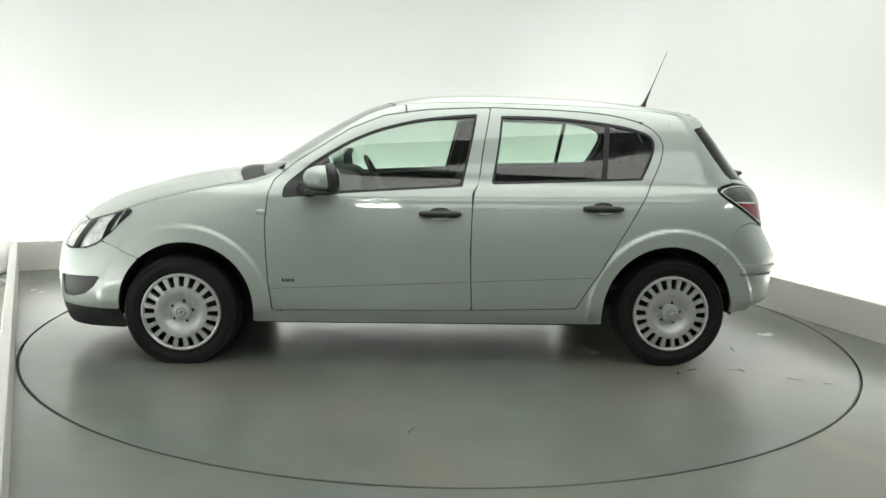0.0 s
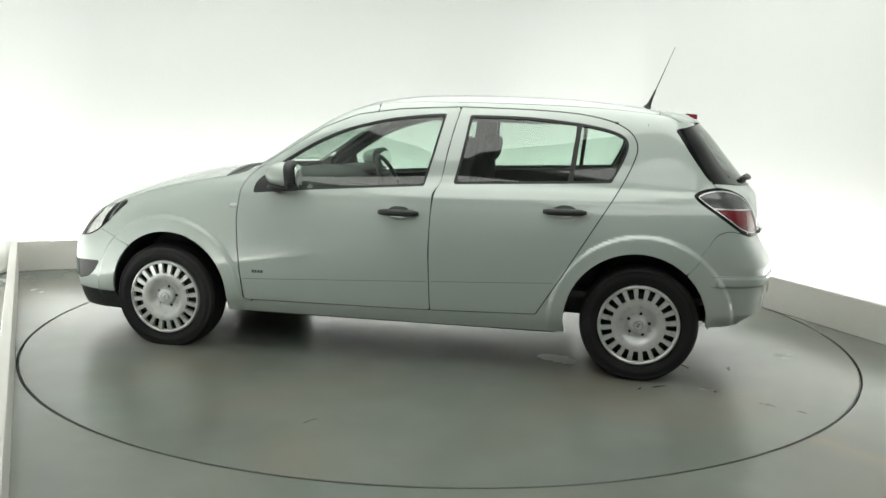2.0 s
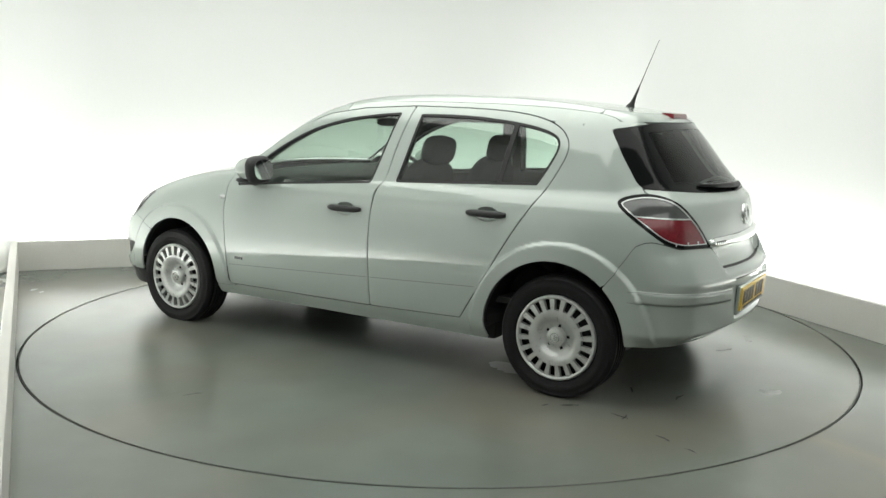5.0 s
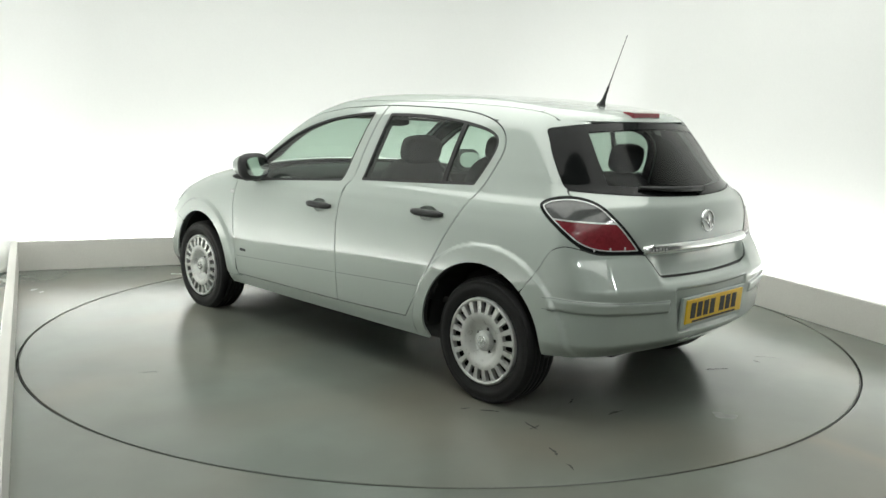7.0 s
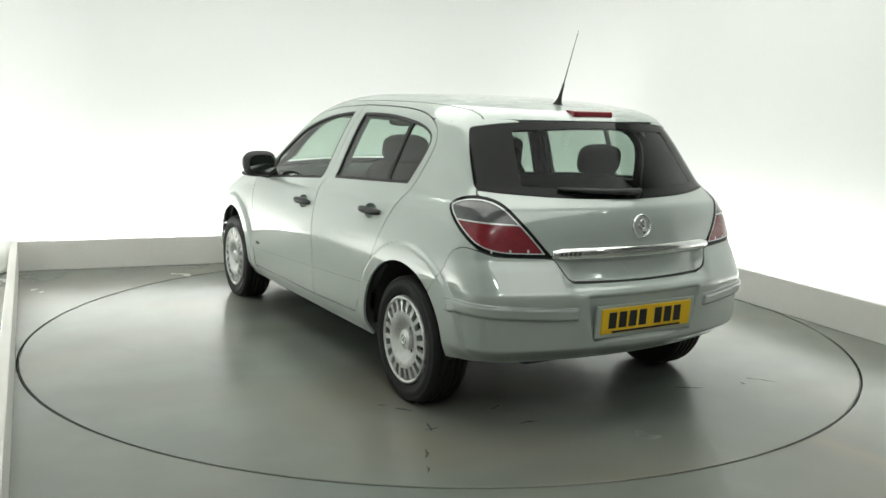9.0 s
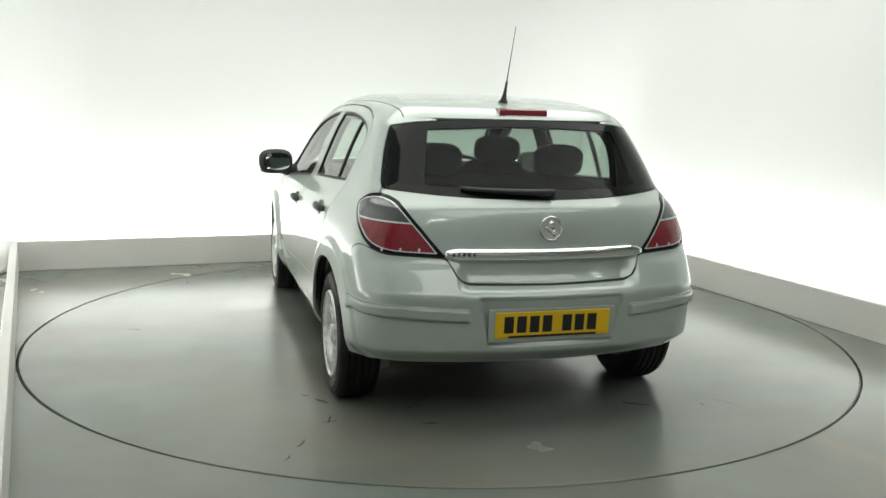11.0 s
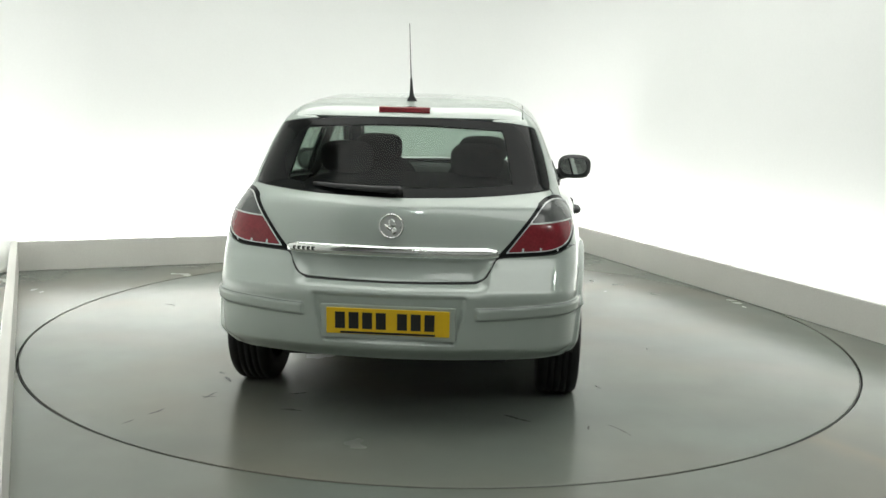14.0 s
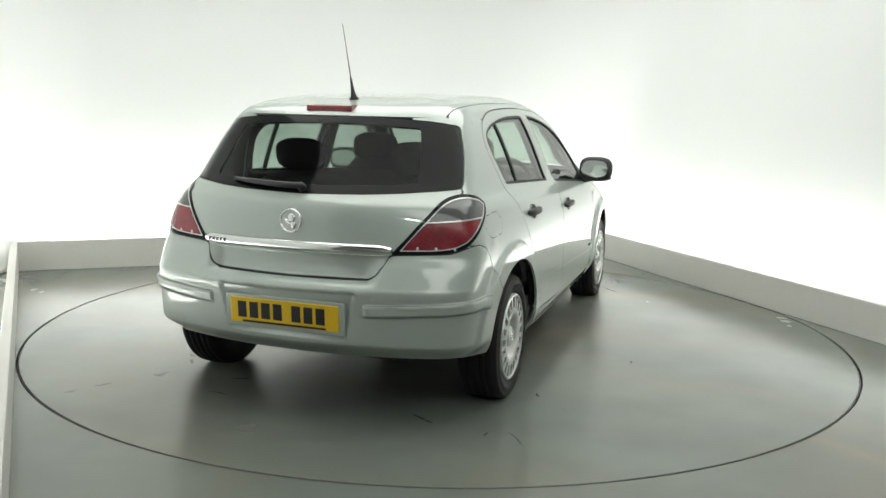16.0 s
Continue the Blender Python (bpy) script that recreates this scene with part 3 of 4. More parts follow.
LAMP = eased([(a * PHI, b) for a, b in [(51.6, 0.966), (48.5, 0.993), (43.0, 1.006), (37, 0.981), (32.8, 0.910), (29.6, 0.849), (25.4, 0.756), (31.4, 0.758), (37.6, 0.764), (42.5, 0.792), (46.2, 0.850), (49.5, 0.905), (51.2, 0.94)]], (6,))
HEADLAMP = rounded([(a * PHI, b) for a, b in [(37, 0.590), (44, 0.606), (47, 0.632), (50.5, 0.70), (53.2, 0.795), (52, 0.808), (48, 0.792), (43, 0.768), (36, 0.735), (30, 0.70), (28.5, 0.62), (30, 0.592)]], 0.015)
INTAKE = rounded([(a * PHI, b) for a, b in [(33, 0.445), (47.5, 0.46), (45.5, 0.40), (43, 0.36), (38, 0.335), (33, 0.335)]], 0.015)
ARCHES = ((2.597, 0.305, 0.352), (0.025, 0.308, 0.360))
seam_z = curve([0, 19.5, 21.5, 25.5, 31, 37.6, 42.5, 45, 48, 51, 56], [0.642, 0.645, 0.665, 0.750, 0.756, 0.762, 0.785, 0.793, 0.775, 0.69, 0.56])
low_z = curve([0, 30, 42, 47, 60], [0.296, 0.296, 0.300, 0.300, 0.290])
bonnet_y = curve([2.1, 2.26, 2.5, 2.8, 3.0, 3.2, 3.4], [0.60, 0.665, 0.715, 0.73, 0.715, 0.65, 0.5])
screen_y = curve([1.25, 1.5, 1.7, 1.9, 2.1, 2.25], [0.530, 0.528, 0.548, 0.575, 0.60, 0.625])
GAP = 0.0029


def arches(x, z):
    return np.maximum(*[r - np.hypot(x - cx, z - cz) for cx, cz, r in ARCHES])


def doors(x, z):
    return np.minimum(poly_sdf(x, z, DOOR_F), poly_sdf(x, z, DOOR_R))


def all_of(*f):
    return np.maximum.reduce(f)


def side_shell(p, a, b):
    x, y, z = p[:, 0], np.abs(p[:, 1]), p[:, 2]
    return all_of(-x, GAP - doors(x, z), arches(x, z), np.where((x < 1.45) & (z > 1.25), 0.600, screen_y(x) + 0.004) - y, 0.229 - z, np.minimum(x - 2.10, z - 0.285), x - 2.30)


def quarter(p, a, b):
    x, y, z, u = p[:, 0], np.abs(p[:, 1]), p[:, 2], np.abs(a) * PHI
    return all_of(x, GAP - poly_sdf(u, z, GATE), GAP - poly_sdf(u, z, PANE), 0.002 - poly_sdf(u, z, LAMP), seam_z(np.abs(a)) + 0.002 - z, arches(x, z), np.minimum(z - 1.3275, 0.600 - y))


def roof_rail(p, a, b):
    """The strip of the shell between the roof and the doors."""
    x, y, z = p[:, 0], np.abs(p[:, 1]), p[:, 2]
    u = np.degrees(np.arctan2(y, REAR_AXIS - x)) * PHI
    return all_of(screen_y(x) + 0.004 - y, np.where(z > 1.25, y - 0.600, -1), GAP - doors(x, z), np.where(x < 0, 1.3275, 1.2502) - z, x - 1.45, GAP - poly_sdf(u, z, PANE))


def bumper_rear(p, a, b):
    x, z, u = p[:, 0], p[:, 2], np.abs(a) * PHI
    return all_of(z - seam_z(np.abs(a)) + 0.002, 0.002 - poly_sdf(u, z, LAMP), GAP - poly_sdf(u, z, GATE), low_z(np.abs(a)) - z, arches(x, z), x + 0.2)


def wing(p, a, b):
    x, y, z = p[:, 0], np.abs(p[:, 1]), p[:, 2]
    u = np.degrees(np.arctan2(y, x - NOSE_AXIS)) * PHI
    return all_of(2.103 - x, 0.288 - z, GAP - doors(x, z), arches(x, z), bonnet_y(x) + 0.002 - y, 0.003 - poly_sdf(u, z, HEADLAMP),
                  np.where(x > 2.75, 0.605 + 0.42 * (x - 2.922) - z, -1), x - 3.2)


def bumper_front(p, a, b):
    x, y, z, u = p[:, 0], np.abs(p[:, 1]), p[:, 2], np.abs(a) * PHI
    return all_of(z - 0.732, 0.288 - z, arches(x, z), 0.003 - poly_sdf(u, z, HEADLAMP), 0.002 - poly_sdf(u, z, INTAKE), np.where(np.abs(a) > 40, z - 0.602 - 0.42 * (x - 2.922), -1), 2.80 - x)


# ---- car: shell ----
car = tagged(new("car"), "silver-green five-door hatchback car standing on the turntable", "car")
for s, way in (("left", 1), ("right", -1)):
    q4 = (30, 76, 0.55, 1.40) if way > 0 else (-76, -30, 0.55, 1.40)
    panel("body_side", [skin(s, (0.0, 2.30, 0.228, 1.42), side_shell, 0.012), skin("rear", q4, quarter, 0.012),
                        skin("top", (-0.25, 1.45, *((0.525, 0.602) if way > 0 else (-0.602, -0.525))), roof_rail, 0.009)], M_PAINT, car)
    panel("wing", skin(s, (2.1, 3.2, 0.28, 1.03), wing, 0.012), M_PAINT, car)
    for outline, hole, name, handle in ((DOOR_F, WIN_F, "front_door", (1.27, 0.820)), (DOOR_R, WIN_R, "rear_door", (0.40, 0.860))):
        lo, hi = outline.min(0), outline.max(0)
        b4 = (lo[0], hi[0], lo[1], hi[1])
        hx, hz = handle
        cup = lambda x, z, hx=hx, hz=hz: (np.hypot((x - hx) / 0.062, (z - hz) / 0.036) - 1) * 0.036
        door = panel(name, skin(s, b4, lambda p, a, b: all_of(poly_sdf(a, b, outline) + 0.0028, -poly_sdf(a, b, hole), -cup(a, b)), 0.011), M_PAINT, car)
        # black backing strip puts the shade of the door gap into colour
        panel("door_gap_shade", skin(s, (b4[0] - 0.03, b4[1] + 0.03, b4[2] - 0.02, b4[3] + 0.02), lambda p, a, b: np.abs(poly_sdf(a, b, outline)) - 0.016, 0.012, 0.007), M_RUBBER_GAP, door, "black backing that darkens the gap round the door", rim=0)
        # grey strip laid on the door; shade of its crease put into colour
        line = lambda a, b: all_of(np.abs(b - 0.495 + 0.045 * (a - 0.4)) - 0.0022, poly_sdf(a, b, outline) + 0.012)
        panel("door_shade_line", skin(s, (b4[0], b4[1], 0.40, 0.51), lambda p, a, b: line(a, b), (0.02, 0.0015)), M_SHADE_LINE, door, "thin grey line, painted shade of the lower door crease", rim=0, lift=0.0018)
        panel("door_trim", skin(s, b4, lambda p, a, b: all_of(poly_sdf(a, b, outline) + 0.01, -poly_sdf(a, b, hole) + 0.004), 0.012, 0.035), M_TRIM, door, "dark grey inner door trim", rim=0.02)
        # seal, pane, and the black corner or bar that belongs to the window
        lo, hi = hole.min(0), hole.max(0)
        b4 = (lo[0], hi[0], lo[1], hi[1])
        if name == "front_door":
            bar = lambda a, b: 1.965 - a + 0.10 * (b - 0.95)
        else:
            bar = lambda a, b: np.abs(a - 0.367 + 0.107 * (b - 1.156)) - 0.013
        opaque = lambda a, b: np.minimum(-poly_sdf(a, b, hole) - 0.013, bar(a, b))
        panel("window_seal", skin(s, b4, lambda p, a, b: all_of(poly_sdf(a, b, hole), opaque(a, b)), 0.009, 0.002), M_RUBBER_GAP, door, "black rubber window seal", rim=0.014)
        pane = panel("window_pane", skin(s, b4, lambda p, a, b: all_of(poly_sdf(a, b, hole) + 0.010, -bar(a, b) - 0.003), 0.03, 0.009), M_GLASS, door, "green-tinted side window glass", rim=0)
        pane.visible_shadow = False
        # handle: dished cup and a black pull bar across it
        at = meet(np.array([[hx, 0.2 * way, hz]]), np.array([[0.0, way, 0.0]]), 0, 0.9)[0]
        bm = bmesh.new()
        m = Matrix.Translation((at[0], at[1], at[2])) @ Matrix.Rotation(radians(-90 * way), 4, "X") @ Matrix.Diagonal((0.064 / 0.037, 1, 1, 1))
        lathe(bm, [(0.037, 0.000), (0.034, -0.006), (0.027, -0.016), (0.015, -0.021), (0.001, -0.022)], 28, m)
        part("handle_cup", bm, M_PAINT, door, "dished cup behind the handle", smooth=True)
        bm = bmesh.new()
        pts = []
        for k in range(9):
            u = -1 + k / 4
            q = meet(np.array([[hx + 0.108 * u, 0.2 * way, hz + 0.002]]), np.array([[0.0, way, 0.0]]), 0, 0.9)[0]
            pts.append((q[0], q[1] + way * (0.020 - 0.014 * abs(u) ** 3), q[2]))
        tube(bm, pts, [0.010, 0.017, 0.018, 0.018, 0.018, 0.018, 0.018, 0.017, 0.012], 12)
        part("door_handle", bm, M_PLASTIC, door, "black plastic pull handle", smooth=True)

panel("roof", skin("top", (-0.06, 1.62, -0.58, 0.58), lambda p, a, b: all_of(np.abs(b) - screen_y(a), -0.057 - a, a + 0.18 * b * b - 1.56, GAP - doors(a, p[:, 2])), 0.014), M_PAINT, car)
panel("headlining", skin("top", (-0.28, 1.62, -0.62, 0.62), lambda p, a, b: all_of(np.abs(b) - 0.60, a + 0.18 * b * b - 1.56, 1.30 - p[:, 2]), 0.04, 0.03), M_HEAD, car, "grey cloth headlining", rim=0)
panel("bonnet", skin("top", (2.25, 3.45, -0.74, 0.74), lambda p, a, b: all_of(np.abs(b) - bonnet_y(a) + 0.002, 2.415 - a - 0.22 * b * b, 0.735 - p[:, 2]), 0.018), M_PAINT, car)
panel("scuttle", skin("top", (2.15, 2.43, -0.70, 0.70), lambda p, a, b: all_of(np.abs(b) - bonnet_y(a) + 0.004, 2.285 - a - 0.22 * b * b, a + 0.22 * b * b - 2.418), 0.012, 0.012), M_RUBBER_GAP, car, "black plastic scuttle below the windscreen")
# black backing darkens the gap round the roof in place of shade
panel("roof_gap_shade", skin("top", (-0.1, 1.62, -0.6, 0.6), lambda p, a, b: all_of(np.minimum(np.minimum(np.abs(np.abs(b) - screen_y(a)) - 0.014, np.abs(a + 0.06) - 0.014), np.abs(a + 0.18 * b * b - 1.563) - 0.014), a + 0.18 * b * b - 1.58), 0.014, 0.006), M_RUBBER_GAP, car, "black backing that darkens the seams round the roof", rim=0)
# black strips stand in for the shade under the bonnet edge
for b4 in ((2.2, 3.3, 0.5, 0.76), (2.2, 3.3, -0.76, -0.5)):
    panel("bonnet_gap_shade", skin("top", b4, lambda p, a, b: all_of(np.abs(np.abs(b) - bonnet_y(a)) - 0.014, 2.3 - a), 0.014, 0.007), M_RUBBER_GAP, car, "black backing that darkens the gap at the bonnet edge", rim=0)
for b4 in ((1.42, 2.3, 0.5, 0.65), (1.42, 2.3, -0.65, -0.5)):
    panel("windscreen_seal", skin("top", b4, lambda p, a, b: all_of(np.abs(np.abs(b) - screen_y(a)) - 0.013, 1.566 - a - 0.18 * b * b, a + 0.22 * b * b - 2.3), 0.012, 0.0055), M_RUBBER_GAP, car, "black rubber windscreen seal", rim=0)
pane = panel("windscreen", skin("top", (1.45, 2.32, -0.64, 0.64), lambda p, a, b: all_of(np.abs(b) - screen_y(a) + 0.002, 1.566 - a - 0.18 * b * b, a + 0.22 * b * b - 2.288), 0.02, 0.003), M_GLASS, car, "green-tinted windscreen", rim=0)
pane.visible_shadow = False
panel("front_bumper", skin("nose", (-78, 78, 0.28, 0.74), bumper_front, 0.014), M_PAINT, car)
panel("front_lip", skin("nose", (-78, 78, 0.14, 0.29), lambda p, a, b: all_of(b - 0.285, 0.174 - b, arches(p[:, 0], p[:, 2]), 2.80 - p[:, 0]), 0.014, 0.004), M_PLASTIC, car, "black lower lip of the front bumper")
for way in (1, -1):
    b4 = (26, 56, 0.57, 0.83) if way > 0 else (-56, -26, 0.57, 0.83)
    lamp = panel("headlamp", skin("nose", b4, lambda p, a, b: poly_sdf(np.abs(a) * PHI, b, HEADLAMP), 0.010, 0.004), M_HEADLENS, car, "clear headlamp with bright reflectors", rim=0.02)
    panel("lamp_surround", skin("nose", b4, lambda p, a, b: all_of(poly_sdf(np.abs(a) * PHI, b, HEADLAMP), np.minimum(-poly_sdf(np.abs(a) * PHI, b, HEADLAMP) - 0.007, np.minimum(np.abs(np.abs(a) - 48.6) - 0.9, np.minimum(np.abs(np.abs(a) - 39.5) - 1.6, 50.6 - np.abs(a))))), 0.008), M_BAND, lamp, "dark lamp surround", rim=0, lift=0.002)
    panel("air_intake", skin("nose", (28, 50, 0.32, 0.47) if way > 0 else (-50, -28, 0.32, 0.47), lambda p, a, b: poly_sdf(np.abs(a) * PHI, b, INTAKE), 0.012, 0.014), M_RUBBER_GAP, car, "black plastic intake in the bumper", rim=0)

# ---- car: tail ----
gate = panel("tailgate", [skin("rear", (-46, 46, 0.64, 1.03), lambda p, a, b: poly_sdf(a * PHI, b, GATE), 0.011),
                          skin("top", (-0.36, -0.06, -0.58, 0.58), lambda p, a, b: all_of(np.abs(b) - 0.530, a + 0.0605, 1.3275 - p[:, 2]), 0.010)], M_PAINT, car)
# border widened at the sides to stand in for the dark cabin pillars
seen = lambda a, b: np.maximum(poly_sdf(a * PHI, b, PANE) + 0.034, (np.abs(a) - 32.0 - 14.0 * (b - 1.0)) * PHI)
pane = panel("rear_window", skin("rear", (-52, 52, 0.98, 1.34), lambda p, a, b: seen(a, b), 0.03, 0.004), M_REARGLASS, gate, "dark tinted rear window glass", rim=0)
pane.visible_shadow = False
panel("window_border", skin("rear", (-52, 52, 0.98, 1.34), lambda p, a, b: all_of(poly_sdf(a * PHI, b, PANE), -seen(a, b)), 0.010, 0.003), M_BAND, gate, "black printed glass border, widened at the sides to hide the side windows", rim=0.012)
panel("gate_trim", skin("rear", (-46, 46, 0.64, 1.03), lambda p, a, b: poly_sdf(a * PHI, b, GATE) + 0.01, 0.03, 0.04), M_TRIM, gate, "dark inner trim of the tailgate", rim=0)
# black backing paints the shade inside the tailgate and bumper gaps
panel("gate_gap_shade", skin("rear", (-50, 50, 0.63, 1.04), lambda p, a, b: np.minimum(np.abs(poly_sdf(a * PHI, b, GATE)) - 0.016, np.abs(b - seam_z(np.abs(a))) - 0.012), 0.010, 0.007), M_RUBBER_GAP, gate, "black backing that darkens the tailgate gaps", rim=0)
rear_bumper = panel("rear_bumper", skin("rear", (-72, 72, 0.28, 0.80), bumper_rear, 0.0085), M_PAINT, car)
for s, way in (("left", 1), ("right", -1)):
    b4 = (24, 53, 0.74, 1.01) if way > 0 else (-53, -24, 0.74, 1.01)
    L = lambda a, b: poly_sdf(np.abs(a) * PHI, b, LAMP)
    lamp = panel("tail_lamp", skin("rear", b4, lambda p, a, b: all_of(L(a, b), -L(a, b) - 0.013), 0.006), M_BAND, car, "tail lamp with smoked upper and red lower lens", rim=0.02, lift=0.002)
    split = lambda a, b: b - 0.897 - 0.0009 * (np.abs(a) - 40)
    panel("lamp_bezel", skin("rear", b4, lambda p, a, b: all_of(L(a, b) + 0.013, np.minimum(-L(a, b) - 0.0175, np.abs(split(a, b)) - 0.0028)), 0.0035), M_LINE, lamp, "thin light bezel line", rim=0.006, lift=0.003)
    panel("smoked_lens", skin("rear", b4, lambda p, a, b: all_of(L(a, b) + 0.017, 0.0025 - split(a, b)), 0.010), M_SMOKE, lamp, "smoked clear upper lens", rim=0)
    panel("red_lens", skin("rear", b4, lambda p, a, b: all_of(L(a, b) + 0.017, split(a, b) + 0.0025), 0.010), M_RED, lamp, "red lower lens", rim=0)
    for dphi in (0.0, 4.0, 8.0):
        # pale reflector ribs low in the red lens
        a0 = way * (31.0 + dphi)
        q = skin("rear", (a0 - 0.22, a0 + 0.22, 0.776, 0.790), lambda p, a, b: 0 * a - 1, 0.005)
        panel("reflector_rib", q, M_LINE, lamp, "pale reflector rib", rim=0, lift=0.003)
    shell_trim = [skin(s, (0.0, 2.30, 0.3, 1.42), side_shell, 0.013, 0.035), skin("rear", (30, 76, 0.55, 1.40) if way > 0 else (-76, -30, 0.55, 1.40), quarter, 0.03, 0.035)]
    panel("pillar_trim", shell_trim, M_TRIM, car, "dark grey cabin pillar trim", rim=0)

# ---- car: wheels ----
def wheel(x, y, z, side):
    """Tyre, flattened where it bears, on a black steel rim under a silver trim with a ring of twenty slots."""
    root = new("wheel")
    root.parent = car
    root.matrix_basis = Matrix.Translation((x, y, z)) @ Matrix.Rotation(radians(-90 * side), 4, "X")
    bm = bmesh.new()
    rows = [(0.190, -0.085), (0.205, -0.088), (0.225, -0.096), (0.262, -0.0985), (0.283, -0.092), (0.294, -0.080), (0.299, -0.068)]
    for g in (-0.046, -0.016, 0.016, 0.046):
        rows += [(0.3015, g - 0.006), (0.295, g - 0.0045), (0.295, g + 0.0045), (0.3015, g + 0.006)]
    rows += [(0.299, 0.068), (0.294, 0.080), (0.286, 0.0895), (0.281, 0.0935), (0.279, 0.0915), (0.262, 0.0985), (0.240, 0.0985), (0.238, 0.0965), (0.225, 0.096), (0.216, 0.090), (0.207, 0.078), (0.190, 0.070)]
    lathe(bm, rows, 96)
    for v in bm.verts:
        # local y points down on the one side, up on the other
        deep = v.co.y * side - (z - 0.001)
        if deep > 0:
            v.co.y -= deep * side
            v.co.z *= 1 + 2.0 * deep
    part("tyre", bm, M_TYRE, root, "black rubber tyre", smooth=True)
    turn = Matrix.Rotation(radians(7), 4, "Z")
    if wheel.meshes:
        for name, data, label in wheel.meshes:
            ob = new(name, data)
            ob.parent = root
            ob.matrix_basis = turn
            tagged(ob, label)
        return
    bm = bmesh.new()
    lathe(bm, [(0.205, -0.085), (0.19, -0.05), (0.185, 0.045), (0.15, 0.052), (0.001, 0.05)], 48)
    rim = part("rim", bm, M_STEEL, root, "black steel rim", smooth=True)
    # trim: fine rings; in the slot band every other stretch is open, with walls going in
    bm = bmesh.new()
    n, per = 20, 9
    N = n * per
    prof = [(0.2085, 0.074), (0.2085, 0.091), (0.205, 0.0975), (0.199, 0.0995), (0.191, 0.0935), (0.137, 0.0965), (0.128, 0.0975), (0.106, 0.0955), (0.092, 0.086), (0.078, 0.070), (0.063, 0.063), (0.050, 0.063), (0.0485, 0.078), (0.044, 0.0885), (0.030, 0.0935), (0.001, 0.094)]
    rings = []
    for r, h in prof:
        rings.append([bm.verts.new((r * math.cos(2 * math.pi * i / N), r * math.sin(2 * math.pi * i / N), h)) for i in range(N)])
    for k in range(len(rings) - 1):
        for i in range(N):
            j = (i + 1) % N
            if k == 4 and 2 <= i % per < 7:
                continue
            bm.faces.new((rings[k][i], rings[k][j], rings[k + 1][j], rings[k + 1][i]))
    hole = [e for e in bm.edges if len(e.link_faces) == 1 and 0.12 < (e.verts[0].co.xy.length + e.verts[1].co.xy.length) / 2 < 0.195]
    out = bmesh.ops.extrude_edge_only(bm, edges=hole)
    for v in [g for g in out["geom"] if isinstance(g, bmesh.types.BMVert)]:
        v.co.z -= 0.022
    cap = part("wheel_trim", bm, M_CAP, root, "silver plastic wheel trim with a ring of slots", smooth=True)
    cap.data.set_sharp_from_angle(angle=radians(38))
    # flat black plates stand in for the shade of the bolt recesses
    holes = []
    for k in range(5):
        a = 2 * math.pi * (k + 0.5) / 5
        bm = bmesh.new()
        box(bm, (-0.0075, -0.007, 0), (0.0075, 0.007, 0.0012), Matrix.Translation((0.056 * math.cos(a), 0.056 * math.sin(a), 0.0632)) @ Matrix.Rotation(a, 4, "Z"))
        holes.append(part("recess_shade", bm, M_STEEL, root, "flat dark plate painted as a shaded recess beside the centre cap"))
    bm = bmesh.new()
    lathe(bm, [(0.026, 0.0936), (0.025, 0.0952), (0.021, 0.0952), (0.0205, 0.094)], 28)
    box(bm, (-0.014, -0.004, 0.0935), (0.012, 0.004, 0.0953), Matrix.Rotation(0.6, 4, "Z"))
    box(bm, (-0.003, -0.013, 0.0935), (0.004, 0.010, 0.0951))
    badge = part("centre_badge", bm, M_CHROME, root, "small round emblem on the centre cap")
    wheel.meshes = [(o.name.split(".")[0], o.data, o.get("label", "")) for o in (rim, cap, *holes, badge)]
    for o in (rim, cap, *holes, badge):
        o.matrix_basis = turn


wheel.meshes = []
for side in (1, -1):
    wheel(2.622, 0.757 * side, 0.280, side)
    wheel(0.0, 0.742 * side, 0.296, side)

# wheel housings and underside
for cx, cz, r in ARCHES:
    for side in (1, -1):
        bm = bmesh.new()
        n = 28
        rings = []
        for y in (0.80, 0.66, 0.52):
            rr = r + 0.012 if y > 0.55 else r
            rings.append([bm.verts.new((cx + rr * math.cos(math.pi * (i / n * 1.04 - 0.02)), y * side, cz + rr * math.sin(math.pi * (i / n * 1.04 - 0.02)))) for i in range(n + 1)])
        for a, b in zip(rings, rings[1:]):
            for i in range(n):
                bm.faces.new((a[i], a[i + 1], b[i + 1], b[i]))
        bm.faces.new(rings[-1])
        part("wheel_housing", bm, M_RUBBER_GAP, car, "black plastic wheel housing")
bm = bmesh.new()
box(bm, (0.42, -0.66, 0.180), (2.20, 0.66, 0.28), bevel=0.02)
box(bm, (-0.50, -0.50, 0.26), (0.42, 0.50, 0.36), bevel=0.02)
box(bm, (2.20, -0.50, 0.19), (3.30, 0.50, 0.27), bevel=0.02)
box(bm, (-0.54, -0.56, 0.40), (-0.36, 0.56, 0.46))
box(bm, (2.98, -0.66, 0.22), (3.22, 0.66, 0.28))
part("underbody", bm, M_STEEL, car, "black underbody")
bm = bmesh.new()
tube(bm, [(-0.50, -0.42, 0.29), (-0.44, -0.42, 0.29), (-0.35, -0.40, 0.25), (0.3, -0.30, 0.22), (1.8, -0.12, 0.2)], 0.026, 10)
part("exhaust", bm, M_STEEL, car, "dull exhaust pipe", smooth=True)
bm = bmesh.new()
tube(bm, [(0.02, -0.66, 0.28), (0.16, -0.4, 0.27), (0.16, 0.4, 0.27), (0.02, 0.66, 0.28)], 0.035, 10)
part("rear_axle", bm, M_STEEL, car, "black rear axle beam", smooth=True)

